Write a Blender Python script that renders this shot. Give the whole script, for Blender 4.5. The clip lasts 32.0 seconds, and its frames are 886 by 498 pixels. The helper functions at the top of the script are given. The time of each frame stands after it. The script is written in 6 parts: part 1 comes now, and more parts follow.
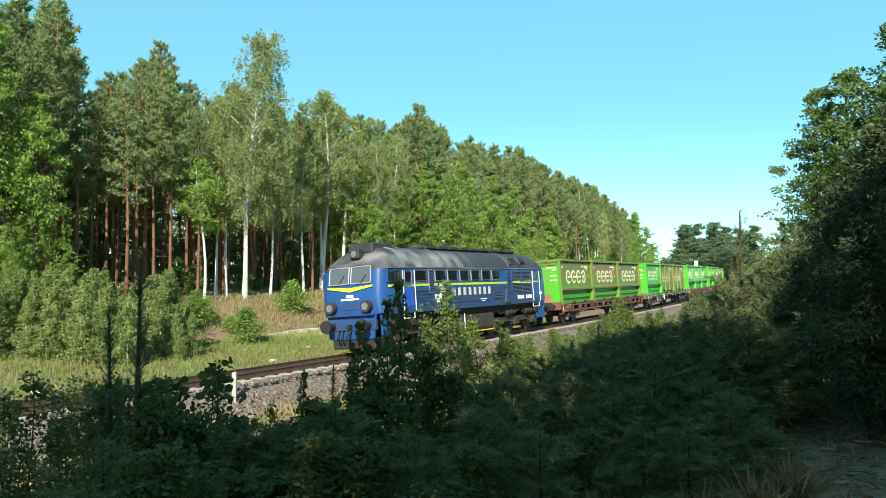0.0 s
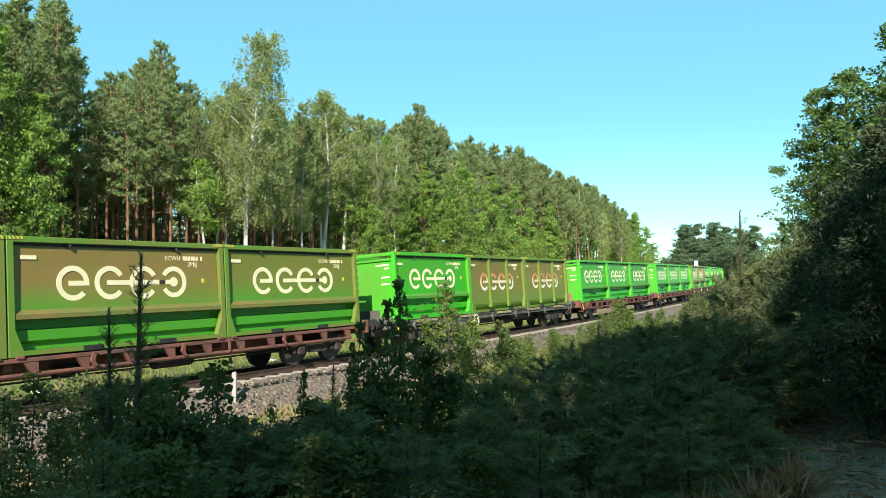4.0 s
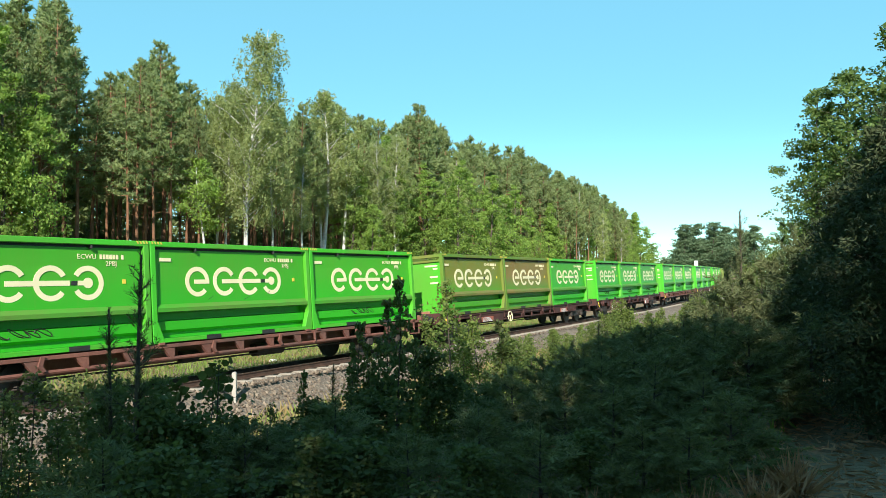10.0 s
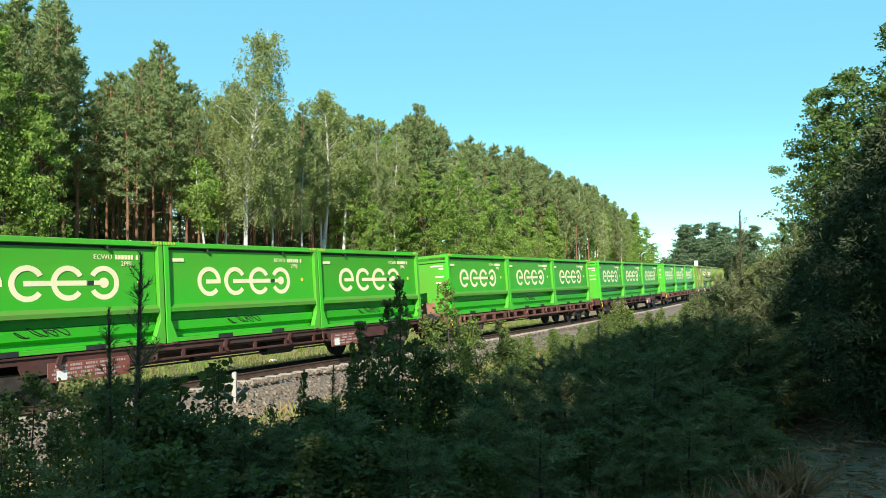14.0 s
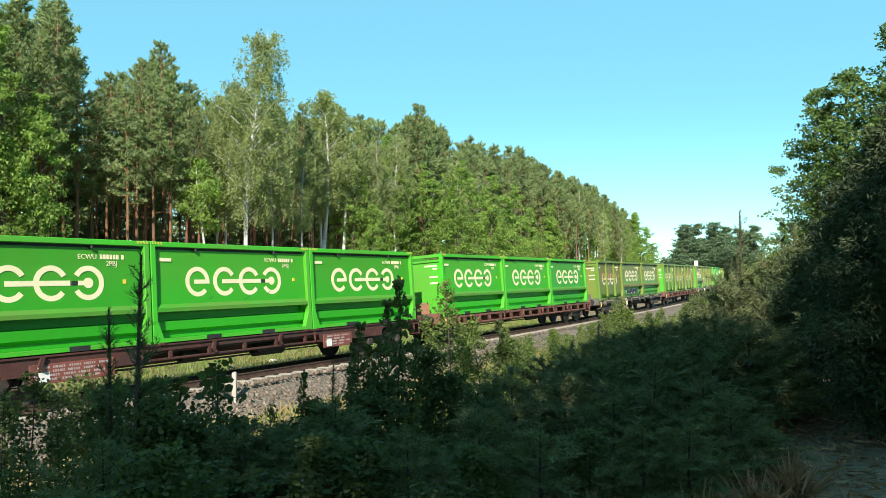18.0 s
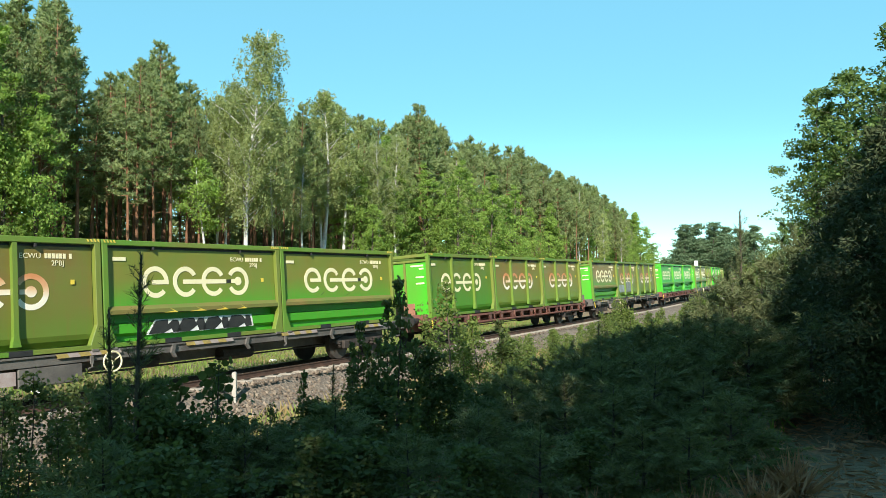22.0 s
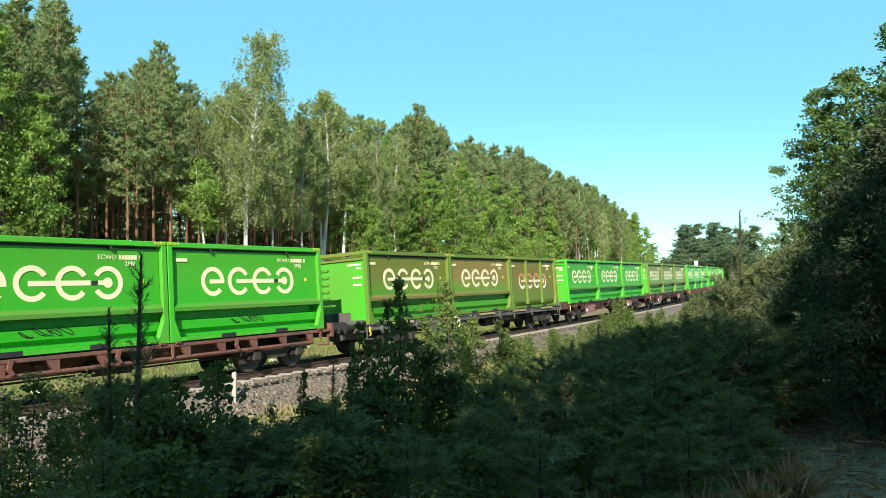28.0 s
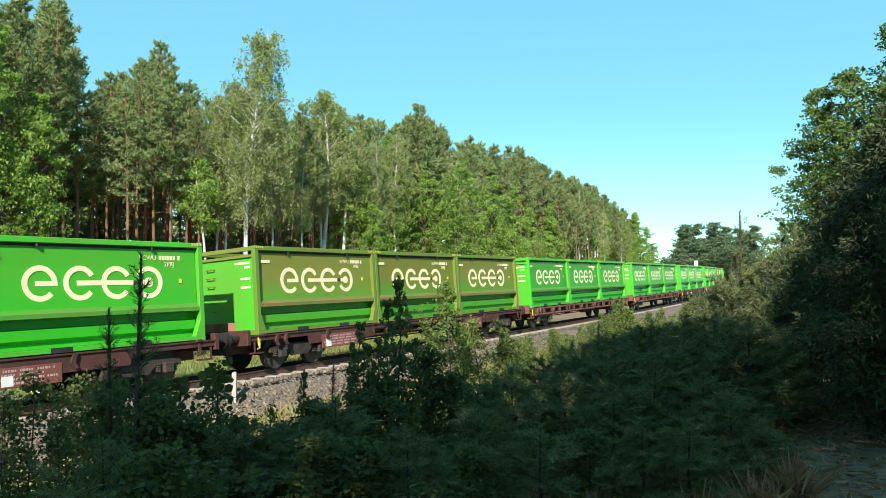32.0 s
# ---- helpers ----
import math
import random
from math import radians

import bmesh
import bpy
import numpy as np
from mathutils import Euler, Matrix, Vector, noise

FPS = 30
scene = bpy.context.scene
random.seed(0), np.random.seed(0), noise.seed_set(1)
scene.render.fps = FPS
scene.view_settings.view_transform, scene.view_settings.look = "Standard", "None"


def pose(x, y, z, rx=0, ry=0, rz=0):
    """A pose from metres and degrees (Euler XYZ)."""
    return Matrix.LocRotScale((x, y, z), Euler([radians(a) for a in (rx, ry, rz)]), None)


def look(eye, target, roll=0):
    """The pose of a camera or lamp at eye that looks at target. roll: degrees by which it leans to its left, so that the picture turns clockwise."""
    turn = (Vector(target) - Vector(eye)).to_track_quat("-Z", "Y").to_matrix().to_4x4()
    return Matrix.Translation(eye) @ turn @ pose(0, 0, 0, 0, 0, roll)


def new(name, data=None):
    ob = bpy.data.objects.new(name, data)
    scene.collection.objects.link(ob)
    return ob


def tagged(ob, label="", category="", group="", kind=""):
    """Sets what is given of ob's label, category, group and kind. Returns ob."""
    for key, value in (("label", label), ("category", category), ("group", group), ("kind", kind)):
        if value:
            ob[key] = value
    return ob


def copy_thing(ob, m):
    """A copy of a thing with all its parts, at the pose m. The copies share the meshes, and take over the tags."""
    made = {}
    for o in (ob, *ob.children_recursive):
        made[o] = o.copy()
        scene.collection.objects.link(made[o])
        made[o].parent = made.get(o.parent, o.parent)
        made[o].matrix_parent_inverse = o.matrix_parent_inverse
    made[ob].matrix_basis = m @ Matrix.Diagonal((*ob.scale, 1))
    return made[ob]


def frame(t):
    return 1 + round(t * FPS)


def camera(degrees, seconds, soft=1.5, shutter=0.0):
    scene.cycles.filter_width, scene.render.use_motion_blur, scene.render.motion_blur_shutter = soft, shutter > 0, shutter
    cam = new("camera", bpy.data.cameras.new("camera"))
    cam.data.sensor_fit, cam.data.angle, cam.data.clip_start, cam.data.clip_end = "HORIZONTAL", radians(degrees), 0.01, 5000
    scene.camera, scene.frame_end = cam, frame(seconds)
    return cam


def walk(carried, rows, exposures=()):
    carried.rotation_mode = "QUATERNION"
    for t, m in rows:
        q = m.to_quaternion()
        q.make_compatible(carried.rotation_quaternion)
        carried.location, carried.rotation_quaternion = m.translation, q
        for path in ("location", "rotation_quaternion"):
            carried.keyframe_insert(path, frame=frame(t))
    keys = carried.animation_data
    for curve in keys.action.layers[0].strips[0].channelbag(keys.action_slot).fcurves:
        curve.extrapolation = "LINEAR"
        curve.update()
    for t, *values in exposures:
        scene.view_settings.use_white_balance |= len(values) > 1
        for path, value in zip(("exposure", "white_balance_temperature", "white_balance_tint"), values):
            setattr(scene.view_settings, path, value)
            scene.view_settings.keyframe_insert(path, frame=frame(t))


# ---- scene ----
cam = camera(60.8, 32.0, 0.6)
EYE = Vector((0, 0, 3.02))
walk(cam, [(0, look(EYE, (0, 10, 3.02 + 10 * math.tan(0.0315)))), (32, look(EYE, (0, 10, 3.02 + 10 * math.tan(0.0315))))])

# ---- light ----
SUN_WAY = Vector((0.30, 2.52, -1.62)).normalized()
world = bpy.data.worlds.new("sky")
scene.world = world
world.use_nodes = True
wn = world.node_tree
sky = wn.nodes.new("ShaderNodeTexSky")
sky.sky_type, sky.sun_disc = "NISHITA", False
sky.sun_elevation = math.asin(-SUN_WAY.z)
sky.sun_rotation = math.atan2(-SUN_WAY.x, -SUN_WAY.y)
sky.ozone_density, sky.air_density, sky.dust_density = 2.0, 0.72, 0.05
tone = wn.nodes.new("ShaderNodeHueSaturation")
tone.inputs["Saturation"].default_value = 1.13
gain = wn.nodes.new("ShaderNodeMix")
gain.data_type, gain.blend_type, gain.inputs[0].default_value = "RGBA", "MULTIPLY", 1.0
gain.inputs[7].default_value = (0.85, 1.15, 0.96, 1)
wn.links.new(sky.outputs[0], tone.inputs["Color"])
wn.links.new(tone.outputs[0], gain.inputs[6])
even = wn.nodes.new("ShaderNodeMix")
even.data_type = "RGBA"
even.inputs[7].default_value = (1.36, 3.72, 4.6, 1)
grey = wn.nodes.new("ShaderNodeRGBToBW")
level = wn.nodes.new("ShaderNodeMapRange")
level.inputs["From Max"].default_value = 6.0
share = wn.nodes.new("ShaderNodeValToRGB")
for place, value in ((0.03, 0.0), (0.33, 0.60), (0.58, 0.60), (0.85, 0.36)):
    stop = share.color_ramp.elements.new(place)
    stop.color = (value, value, value, 1)
share.color_ramp.elements[0].color, share.color_ramp.elements[-1].color = (0, 0, 0, 1), (0.3, 0.3, 0.3, 1)
wn.links.new(gain.outputs[2], grey.inputs[0])
wn.links.new(grey.outputs[0], level.inputs["Value"])
wn.links.new(level.outputs[0], share.inputs[0])
wn.links.new(share.outputs[0], even.inputs[0])
wn.links.new(gain.outputs[2], even.inputs[6])
wn.links.new(even.outputs[2], wn.nodes["Background"].inputs[0])
wn.nodes["Background"].inputs[1].default_value = 0.145
sun = new("sun", bpy.data.lights.new("sun", "SUN"))
sun.data.energy, sun.data.angle, sun.data.color = 5.6, radians(0.55), (1.0, 0.95, 0.86)
sun.matrix_world = look((0, 0, 60), Vector((0, 0, 60)) + SUN_WAY)
scene.view_settings.exposure = 0.6


# ---- materials ----
def nodes_of(name):
    m = bpy.data.materials.new(name)
    m.use_nodes = True
    nt = m.node_tree
    return m, nt, nt.nodes["Principled BSDF"]


def noise_node(nt, scale, detail=4, coord="Object", stretch=None):
    tc = nt.nodes.new("ShaderNodeTexCoord")
    n = nt.nodes.new("ShaderNodeTexNoise")
    n.inputs["Scale"].default_value, n.inputs["Detail"].default_value = scale, detail
    if stretch:
        mp = nt.nodes.new("ShaderNodeMapping")
        mp.inputs["Scale"].default_value = stretch
        nt.links.new(tc.outputs[coord], mp.inputs[0])
        nt.links.new(mp.outputs[0], n.inputs["Vector"])
    else:
        nt.links.new(tc.outputs[coord], n.inputs["Vector"])
    return n


def ramp_node(nt, src, stops):
    r = nt.nodes.new("ShaderNodeValToRGB")
    while len(r.color_ramp.elements) < len(stops):
        r.color_ramp.elements.new(0.5)
    for e, (p, c) in zip(r.color_ramp.elements, stops):
        e.position, e.color = p, (*c, 1) if len(c) == 3 else c
    nt.links.new(src, r.inputs[0])
    return r


def mix_node(nt, fac, a, b, mode="MIX"):
    m = nt.nodes.new("ShaderNodeMix")
    m.data_type, m.blend_type = "RGBA", mode
    for src, k in ((fac, 0), (a, 6), (b, 7)):
        if isinstance(src, (int, float)):
            m.inputs[k].default_value = src
        elif isinstance(src, tuple):
            m.inputs[k].default_value = (*src, 1)
        else:
            nt.links.new(src, m.inputs[k])
    return m.outputs[2]


def bump_to(nt, bsdf, src, strength, dist=0.02):
    b = nt.nodes.new("ShaderNodeBump")
    b.inputs["Strength"].default_value, b.inputs["Distance"].default_value = strength, dist
    nt.links.new(src, b.inputs["Height"])
    nt.links.new(b.outputs[0], bsdf.inputs["Normal"])


def surface(name, c1, c2, scale=3.0, fine=40.0, rough=0.6, metal=0.0, bump=0.3, dist=0.01, dirt=None, stretch=None):
    """A surface of two colours at two scales, with fine relief, and dirt of its own where it is given."""
    m, nt, b = nodes_of(name)
    big, small = noise_node(nt, scale, 5, stretch=stretch), noise_node(nt, fine, 3)
    col = ramp_node(nt, big.outputs[0], [(0.35, c1), (0.65, c2)]).outputs[0]
    col = mix_node(nt, 0.35, col, ramp_node(nt, small.outputs[0], [(0.3, c1), (0.7, c2)]).outputs[0])
    if dirt:
        stain = noise_node(nt, scale * 0.45, 6, stretch=(1, 1, 0.35))
        col = mix_node(nt, ramp_node(nt, stain.outputs[0], [(0.45, (0, 0, 0)), (0.72, (0.8, 0.8, 0.8))]).outputs[0], col, dirt)
    nt.links.new(col, b.inputs["Base Color"])
    b.inputs["Roughness"].default_value, b.inputs["Metallic"].default_value = rough, metal
    bump_to(nt, b, small.outputs[0], bump, dist)
    return m


def leaf_material(name, dark, light, glow, through_part=0.3, rough=0.5):
    """Leaves: the tint differs from leaf to leaf, from clump to clump and from tree to tree."""
    m, nt, b = nodes_of(name)
    geo = nt.nodes.new("ShaderNodeNewGeometry")
    info = nt.nodes.new("ShaderNodeObjectInfo")
    clump = noise_node(nt, 0.9, 2)
    col = mix_node(nt, geo.outputs["Random Per Island"], dark, light)
    col = mix_node(nt, ramp_node(nt, clump.outputs[0], [(0.38, (0, 0, 0)), (0.66, (0.55, 0.55, 0.55))]).outputs[0], col, glow)
    hsv = nt.nodes.new("ShaderNodeHueSaturation")
    rng = nt.nodes.new("ShaderNodeMapRange")
    rng.inputs["To Min"].default_value, rng.inputs["To Max"].default_value = 0.86, 1.16
    nt.links.new(info.outputs["Random"], rng.inputs["Value"])
    nt.links.new(rng.outputs[0], hsv.inputs["Value"])
    nt.links.new(col, hsv.inputs["Color"])
    nt.links.new(hsv.outputs[0], b.inputs["Base Color"])
    b.inputs["Roughness"].default_value = 0.6
    b.inputs["Specular IOR Level"].default_value = 0.18
    tr = nt.nodes.new("ShaderNodeBsdfTranslucent")
    lift = mix_node(nt, 1.0, hsv.outputs[0], (1.5, 1.5, 0.85), "MULTIPLY")
    nt.links.new(lift, tr.inputs[0])
    ms = nt.nodes.new("ShaderNodeMixShader")
    ms.inputs[0].default_value = through_part
    nt.links.new(b.outputs[0], ms.inputs[1])
    nt.links.new(tr.outputs[0], ms.inputs[2])
    nt.links.new(ms.outputs[0], nt.nodes["Material Output"].inputs[0])
    return m


PINE = leaf_material("pine_needles", (0.12, 0.165, 0.078), (0.245, 0.30, 0.13), (0.295, 0.35, 0.135), 0.34)
BIRCH = leaf_material("birch_leaves", (0.17, 0.21, 0.088), (0.305, 0.35, 0.14), (0.37, 0.415, 0.16), 0.40)
OAK = leaf_material("oak_leaves", (0.095, 0.16, 0.04), (0.225, 0.33, 0.075), (0.325, 0.45, 0.095), 0.42)
# far leaves: the grey-green haze of distance is mixed into this colour
HAZED = leaf_material("hazed_far_leaves", (0.07, 0.115, 0.065), (0.13, 0.185, 0.10), (0.15, 0.205, 0.10), 0.25)
WILLOW = leaf_material("young_birch_leaves", (0.125, 0.17, 0.06), (0.25, 0.305, 0.11), (0.32, 0.375, 0.13), 0.35)
# lit and shaded leaf colours: LUSH for sunny growth, SHRUB for the shaded bank
LUSH = leaf_material("sunny_sapling_leaves", (0.07, 0.11, 0.032), (0.15, 0.20, 0.052), (0.22, 0.265, 0.065), 0.36)
SHRUB = leaf_material("shaded_shrub_leaves", (0.06, 0.083, 0.032), (0.12, 0.142, 0.052), (0.16, 0.182, 0.06), 0.34)
YOUNG_PINE = leaf_material("young_pine_needles", (0.085, 0.106, 0.05), (0.165, 0.185, 0.085), (0.21, 0.215, 0.09), 0.28)
# darker copy of OAK: shade of right-hand crowns and undergrowth put into colour
CROWN = leaf_material("shaded_oak_leaves", (0.06, 0.105, 0.034), (0.135, 0.20, 0.056), (0.20, 0.28, 0.07), 0.34)
# needles coloured extra dark, so the deep shade sits partly in this colour
JUNIPER = leaf_material("shaded_juniper_needles", (0.032, 0.044, 0.022), (0.062, 0.08, 0.036), (0.075, 0.095, 0.04), 0.12)
# dry stalks, reddened beyond their own brown to offset cyan skylight in the shade
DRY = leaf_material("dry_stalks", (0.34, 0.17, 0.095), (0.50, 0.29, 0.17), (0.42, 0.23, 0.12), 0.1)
GRASS = leaf_material("grass_blades", (0.11, 0.19, 0.035), (0.21, 0.30, 0.07), (0.28, 0.31, 0.10), 0.35)
HAY = leaf_material("dry_grass_blades", (0.28, 0.20, 0.095), (0.40, 0.29, 0.145), (0.24, 0.21, 0.085), 0.3)
PINE_BARK = surface("pine_bark", (0.09, 0.05, 0.03), (0.30, 0.14, 0.065), 1.2, 9, 0.9, 0, 0.8, 0.03, stretch=(1, 1, 0.3))
DARK_BARK = surface("dark_bark", (0.05, 0.04, 0.03), (0.12, 0.09, 0.065), 2, 12, 0.9, 0, 0.8, 0.03, stretch=(1, 1, 0.3))
BIRCH_BARK = surface("birch_bark", (0.75, 0.72, 0.67), (0.50, 0.47, 0.42), 3, 14, 0.7, 0, 0.4, 0.01, dirt=(0.07, 0.06, 0.05), stretch=(0.6, 0.6, 2.2))
CONCRETE = surface("sleeper_concrete", (0.25, 0.22, 0.175), (0.36, 0.32, 0.26), 3, 30, 0.9)
RAIL_STEEL = surface("rusty_rail", (0.06, 0.036, 0.026), (0.12, 0.068, 0.046), 4, 50, 0.7, 0.3)
RAIL_HEAD = surface("polished_rail", (0.42, 0.40, 0.38), (0.55, 0.53, 0.50), 6, 60, 0.3, 1.0, 0.05)


# ---- mesh helpers ----
def mesh_of(name, verts, faces, material=None, smooth=False):
    me = bpy.data.meshes.new(name)
    me.from_pydata([tuple(v) for v in verts], [], [tuple(f) for f in faces])
    if material:
        me.materials.append(material)
    if smooth:
        me.polygons.foreach_set("use_smooth", [True] * len(me.polygons))
    return me


def part(name, bm, material, parent, label=""):
    """Links a bmesh or a mesh as ONE mesh object under a thing or a part."""
    if isinstance(bm, bmesh.types.BMesh):
        me = bpy.data.meshes.new(name)
        bm.to_mesh(me)
        bm.free()
    else:
        me = bm
    if material and not me.materials:
        me.materials.append(material)
    ob = new(name, me)
    ob.parent = parent
    if label:
        tagged(ob, label)
    return ob


def thing(name, label, category, group="", kind="", at=None):
    ob = tagged(new(name), label, category, group, kind)
    if at is not None:
        ob.matrix_basis = at
    return ob


def box(x0, x1, y0, y1, z0, z1, bevel=0.0, bm=None):
    own = bmesh.new()
    bmesh.ops.create_cube(own, size=1.0)
    for v in own.verts:
        v.co = Vector(((x0 + x1) / 2 + v.co.x * (x1 - x0), (y0 + y1) / 2 + v.co.y * (y1 - y0), (z0 + z1) / 2 + v.co.z * (z1 - z0)))
    if bevel:
        bmesh.ops.bevel(own, geom=own.edges[:], offset=bevel, segments=1, affect="EDGES", profile=0.7)
    return merge(bm, own)


def merge(bm, own):
    if bm is None:
        return own
    me = bpy.data.meshes.new("tmp")
    own.to_mesh(me)
    own.free()
    bm.from_mesh(me)
    bpy.data.meshes.remove(me)
    return bm


def rod(a, b, r, seg=8, bm=None, r2=None):
    own = bmesh.new()
    a, b = Vector(a), Vector(b)
    bmesh.ops.create_cone(own, cap_ends=True, segments=seg, radius1=r, radius2=r if r2 is None else r2, depth=(b - a).length)
    m = Matrix.Translation((a + b) / 2) @ (b - a).to_track_quat("Z", "Y").to_matrix().to_4x4()
    bmesh.ops.transform(own, matrix=m, verts=own.verts)
    return merge(bm, own)


def extrude_poly(poly, depth_axis, d0, d1, bm=None):
    """A polygon of (u, v) pulled from d0 to d1 along an axis: 'x': (y, z), 'y': (x, z), 'z': (x, y)."""
    own = bmesh.new()
    put = {"x": lambda u, v, d: (d, u, v), "y": lambda u, v, d: (u, d, v), "z": lambda u, v, d: (u, v, d)}[depth_axis]
    a = [own.verts.new(put(u, v, d0)) for u, v in poly]
    b = [own.verts.new(put(u, v, d1)) for u, v in poly]
    own.faces.new(a)
    own.faces.new(b[::-1])
    for i in range(len(poly)):
        j = (i + 1) % len(poly)
        own.faces.new((a[j], a[i], b[i], b[j]))
    bmesh.ops.recalc_face_normals(own, faces=own.faces)
    return merge(bm, own)


# ---- the line of the track ----
S_A, S_B = -90.0, 280.0
PHI0, BEND, CANT = 0.5437, -0.00136, 0.0772
START = (-6.368, 23.099)


def heading(s):
    return PHI0 + BEND * min(max(s, S_A), S_B)


LINE = {}


def _line():
    for way in (1, -1):
        x, y, s = START[0], START[1], 0.0
        LINE[0] = (x, y)
        for i in range(1, 801):
            a = heading(s + way * 0.5)
            x, y, s = x + way * math.sin(a), y + way * math.cos(a), s + way
            LINE[i * way] = (x, y)


_line()


def on_line(s, far=0.0, up=0.0):
    """The place at s metres along the track, far metres to its forest side, up over the rail heads' middle, on the canted plane."""
    extra, s = s - min(max(s, -799), 798), min(max(s, -799), 798)
    i = math.floor(s)
    (xa, ya), (xb, yb) = LINE[i], LINE[i + 1]
    f, a = s - i, heading(s)
    x, y = xa + (xb - xa) * f + extra * math.sin(a), ya + (yb - ya) * f + extra * math.cos(a)
    return Vector((x - far * math.cos(a), y + far * math.sin(a), up))


def canted(s, far, up):
    return on_line(s, far * math.cos(CANT) + up * math.sin(CANT), up * math.cos(CANT) - far * math.sin(CANT))


LINE_S = np.arange(-420, 620, 2.0)
LINE_P = np.array([on_line(s)[:2] for s in LINE_S])
LINE_N = np.array([(-math.cos(heading(s)), math.sin(heading(s))) for s in LINE_S])


def to_line(x, y):
    """(s, far) of a place on the ground."""
    d = LINE_P - (x, y)
    i = int(np.argmin((d * d).sum(1)))
    v = np.array((x, y)) - LINE_P[i]
    n = LINE_N[i]
    t = np.array((n[1], -n[0]))
    return LINE_S[i] + float(v @ t), float(v @ n)


PROFILE = [(-400, 3.0), (-60, 2.2), (-25, 1.6), (-17.4, 1.38), (-13, 0.75), (-9, -0.35), (-6.2, -1.0), (-4.2, -1.0), (-2.9, -0.75), (2.9, -0.75), (4.5, -0.62),
           (9.0, -0.45), (12.2, -0.32), (14.0, 0.25), (18.8, 1.28), (22, 1.4), (30, 1.5), (90, 1.8), (400, 3.0)]


def ground_z(x, y):
    s, far = to_line(x, y)
    z = float(np.interp(far, [p[0] for p in PROFILE], [p[1] for p in PROFILE]))
    if far > 11:
        fade = min(max((s + 14) / 12, 0), 1) * 0.75 + 0.25
        z = -0.35 + (z + 0.35) * fade
    w = min(max((abs(far) - 4.5) / 6, 0), 1)
    return z + w * (0.16 * noise.noise((x * 0.25, y * 0.25, 0)) + 0.3 * noise.noise((x * 0.06, y * 0.06, 5)))


# ---- ground: one sheet to the horizon ----
def build_ground():
    fars = np.unique(np.concatenate([np.linspace(-26, 32, 117), [-1500, -700, -350, -180, -120, -90, -70, -55, -45, -38, -32, 38, 46, 60, 85, 120, 180, 300, 600, 1100, 1900]]))
    ss = np.unique(np.concatenate([np.arange(-60, 90, 1.0), np.arange(90, 200, 3.0), np.arange(200, 600, 12.0), np.arange(-400, -60, 12.0), [-2500, -1200, -700, 800, 1300, 2200, 3600]]))
    verts, faces = [], []
    for s in ss:
        for f in fars:
            p = on_line(s, f)
            if abs(f) > 120:
                p.z = 2.0
            else:
                p.z = ground_z(p.x, p.y) if abs(f) < 40 else 1.6 + 0.4 * noise.noise((p.x * 0.03, p.y * 0.03, 2))
            verts.append(p)
    n = len(fars)
    for i in range(len(ss) - 1):
        for j in range(n - 1):
            a = i * n + j
            faces.append((a, a + 1, a + n + 1, a + n))
    m, nt, b = nodes_of("forest_and_verge_soil")
    big, mid, fine = noise_node(nt, 0.12, 5), noise_node(nt, 0.9, 5), noise_node(nt, 14, 4)
    col = ramp_node(nt, mid.outputs[0], [(0.30, (0.155, 0.105, 0.055)), (0.5, (0.235, 0.16, 0.085)), (0.72, (0.32, 0.22, 0.125))]).outputs[0]
    col = mix_node(nt, ramp_node(nt, big.outputs[0], [(0.45, (0, 0, 0)), (0.7, (0.8, 0.8, 0.8))]).outputs[0], col, (0.21, 0.145, 0.08))
    col = mix_node(nt, 0.4, col, ramp_node(nt, fine.outputs[0], [(0.3, (0.085, 0.066, 0.036)), (0.7, (0.30, 0.24, 0.15))]).outputs[0])
    nt.links.new(col, b.inputs["Base Color"])
    b.inputs["Roughness"].default_value = 0.95
    bump_to(nt, b, fine.outputs[0], 0.9, 0.06)
    ob = new("ground", mesh_of("ground", verts, faces, m, True))
    tagged(ob, "grassy verge and sandy forest soil beside a railway", "ground", "", "structure")
    return ob


build_ground()


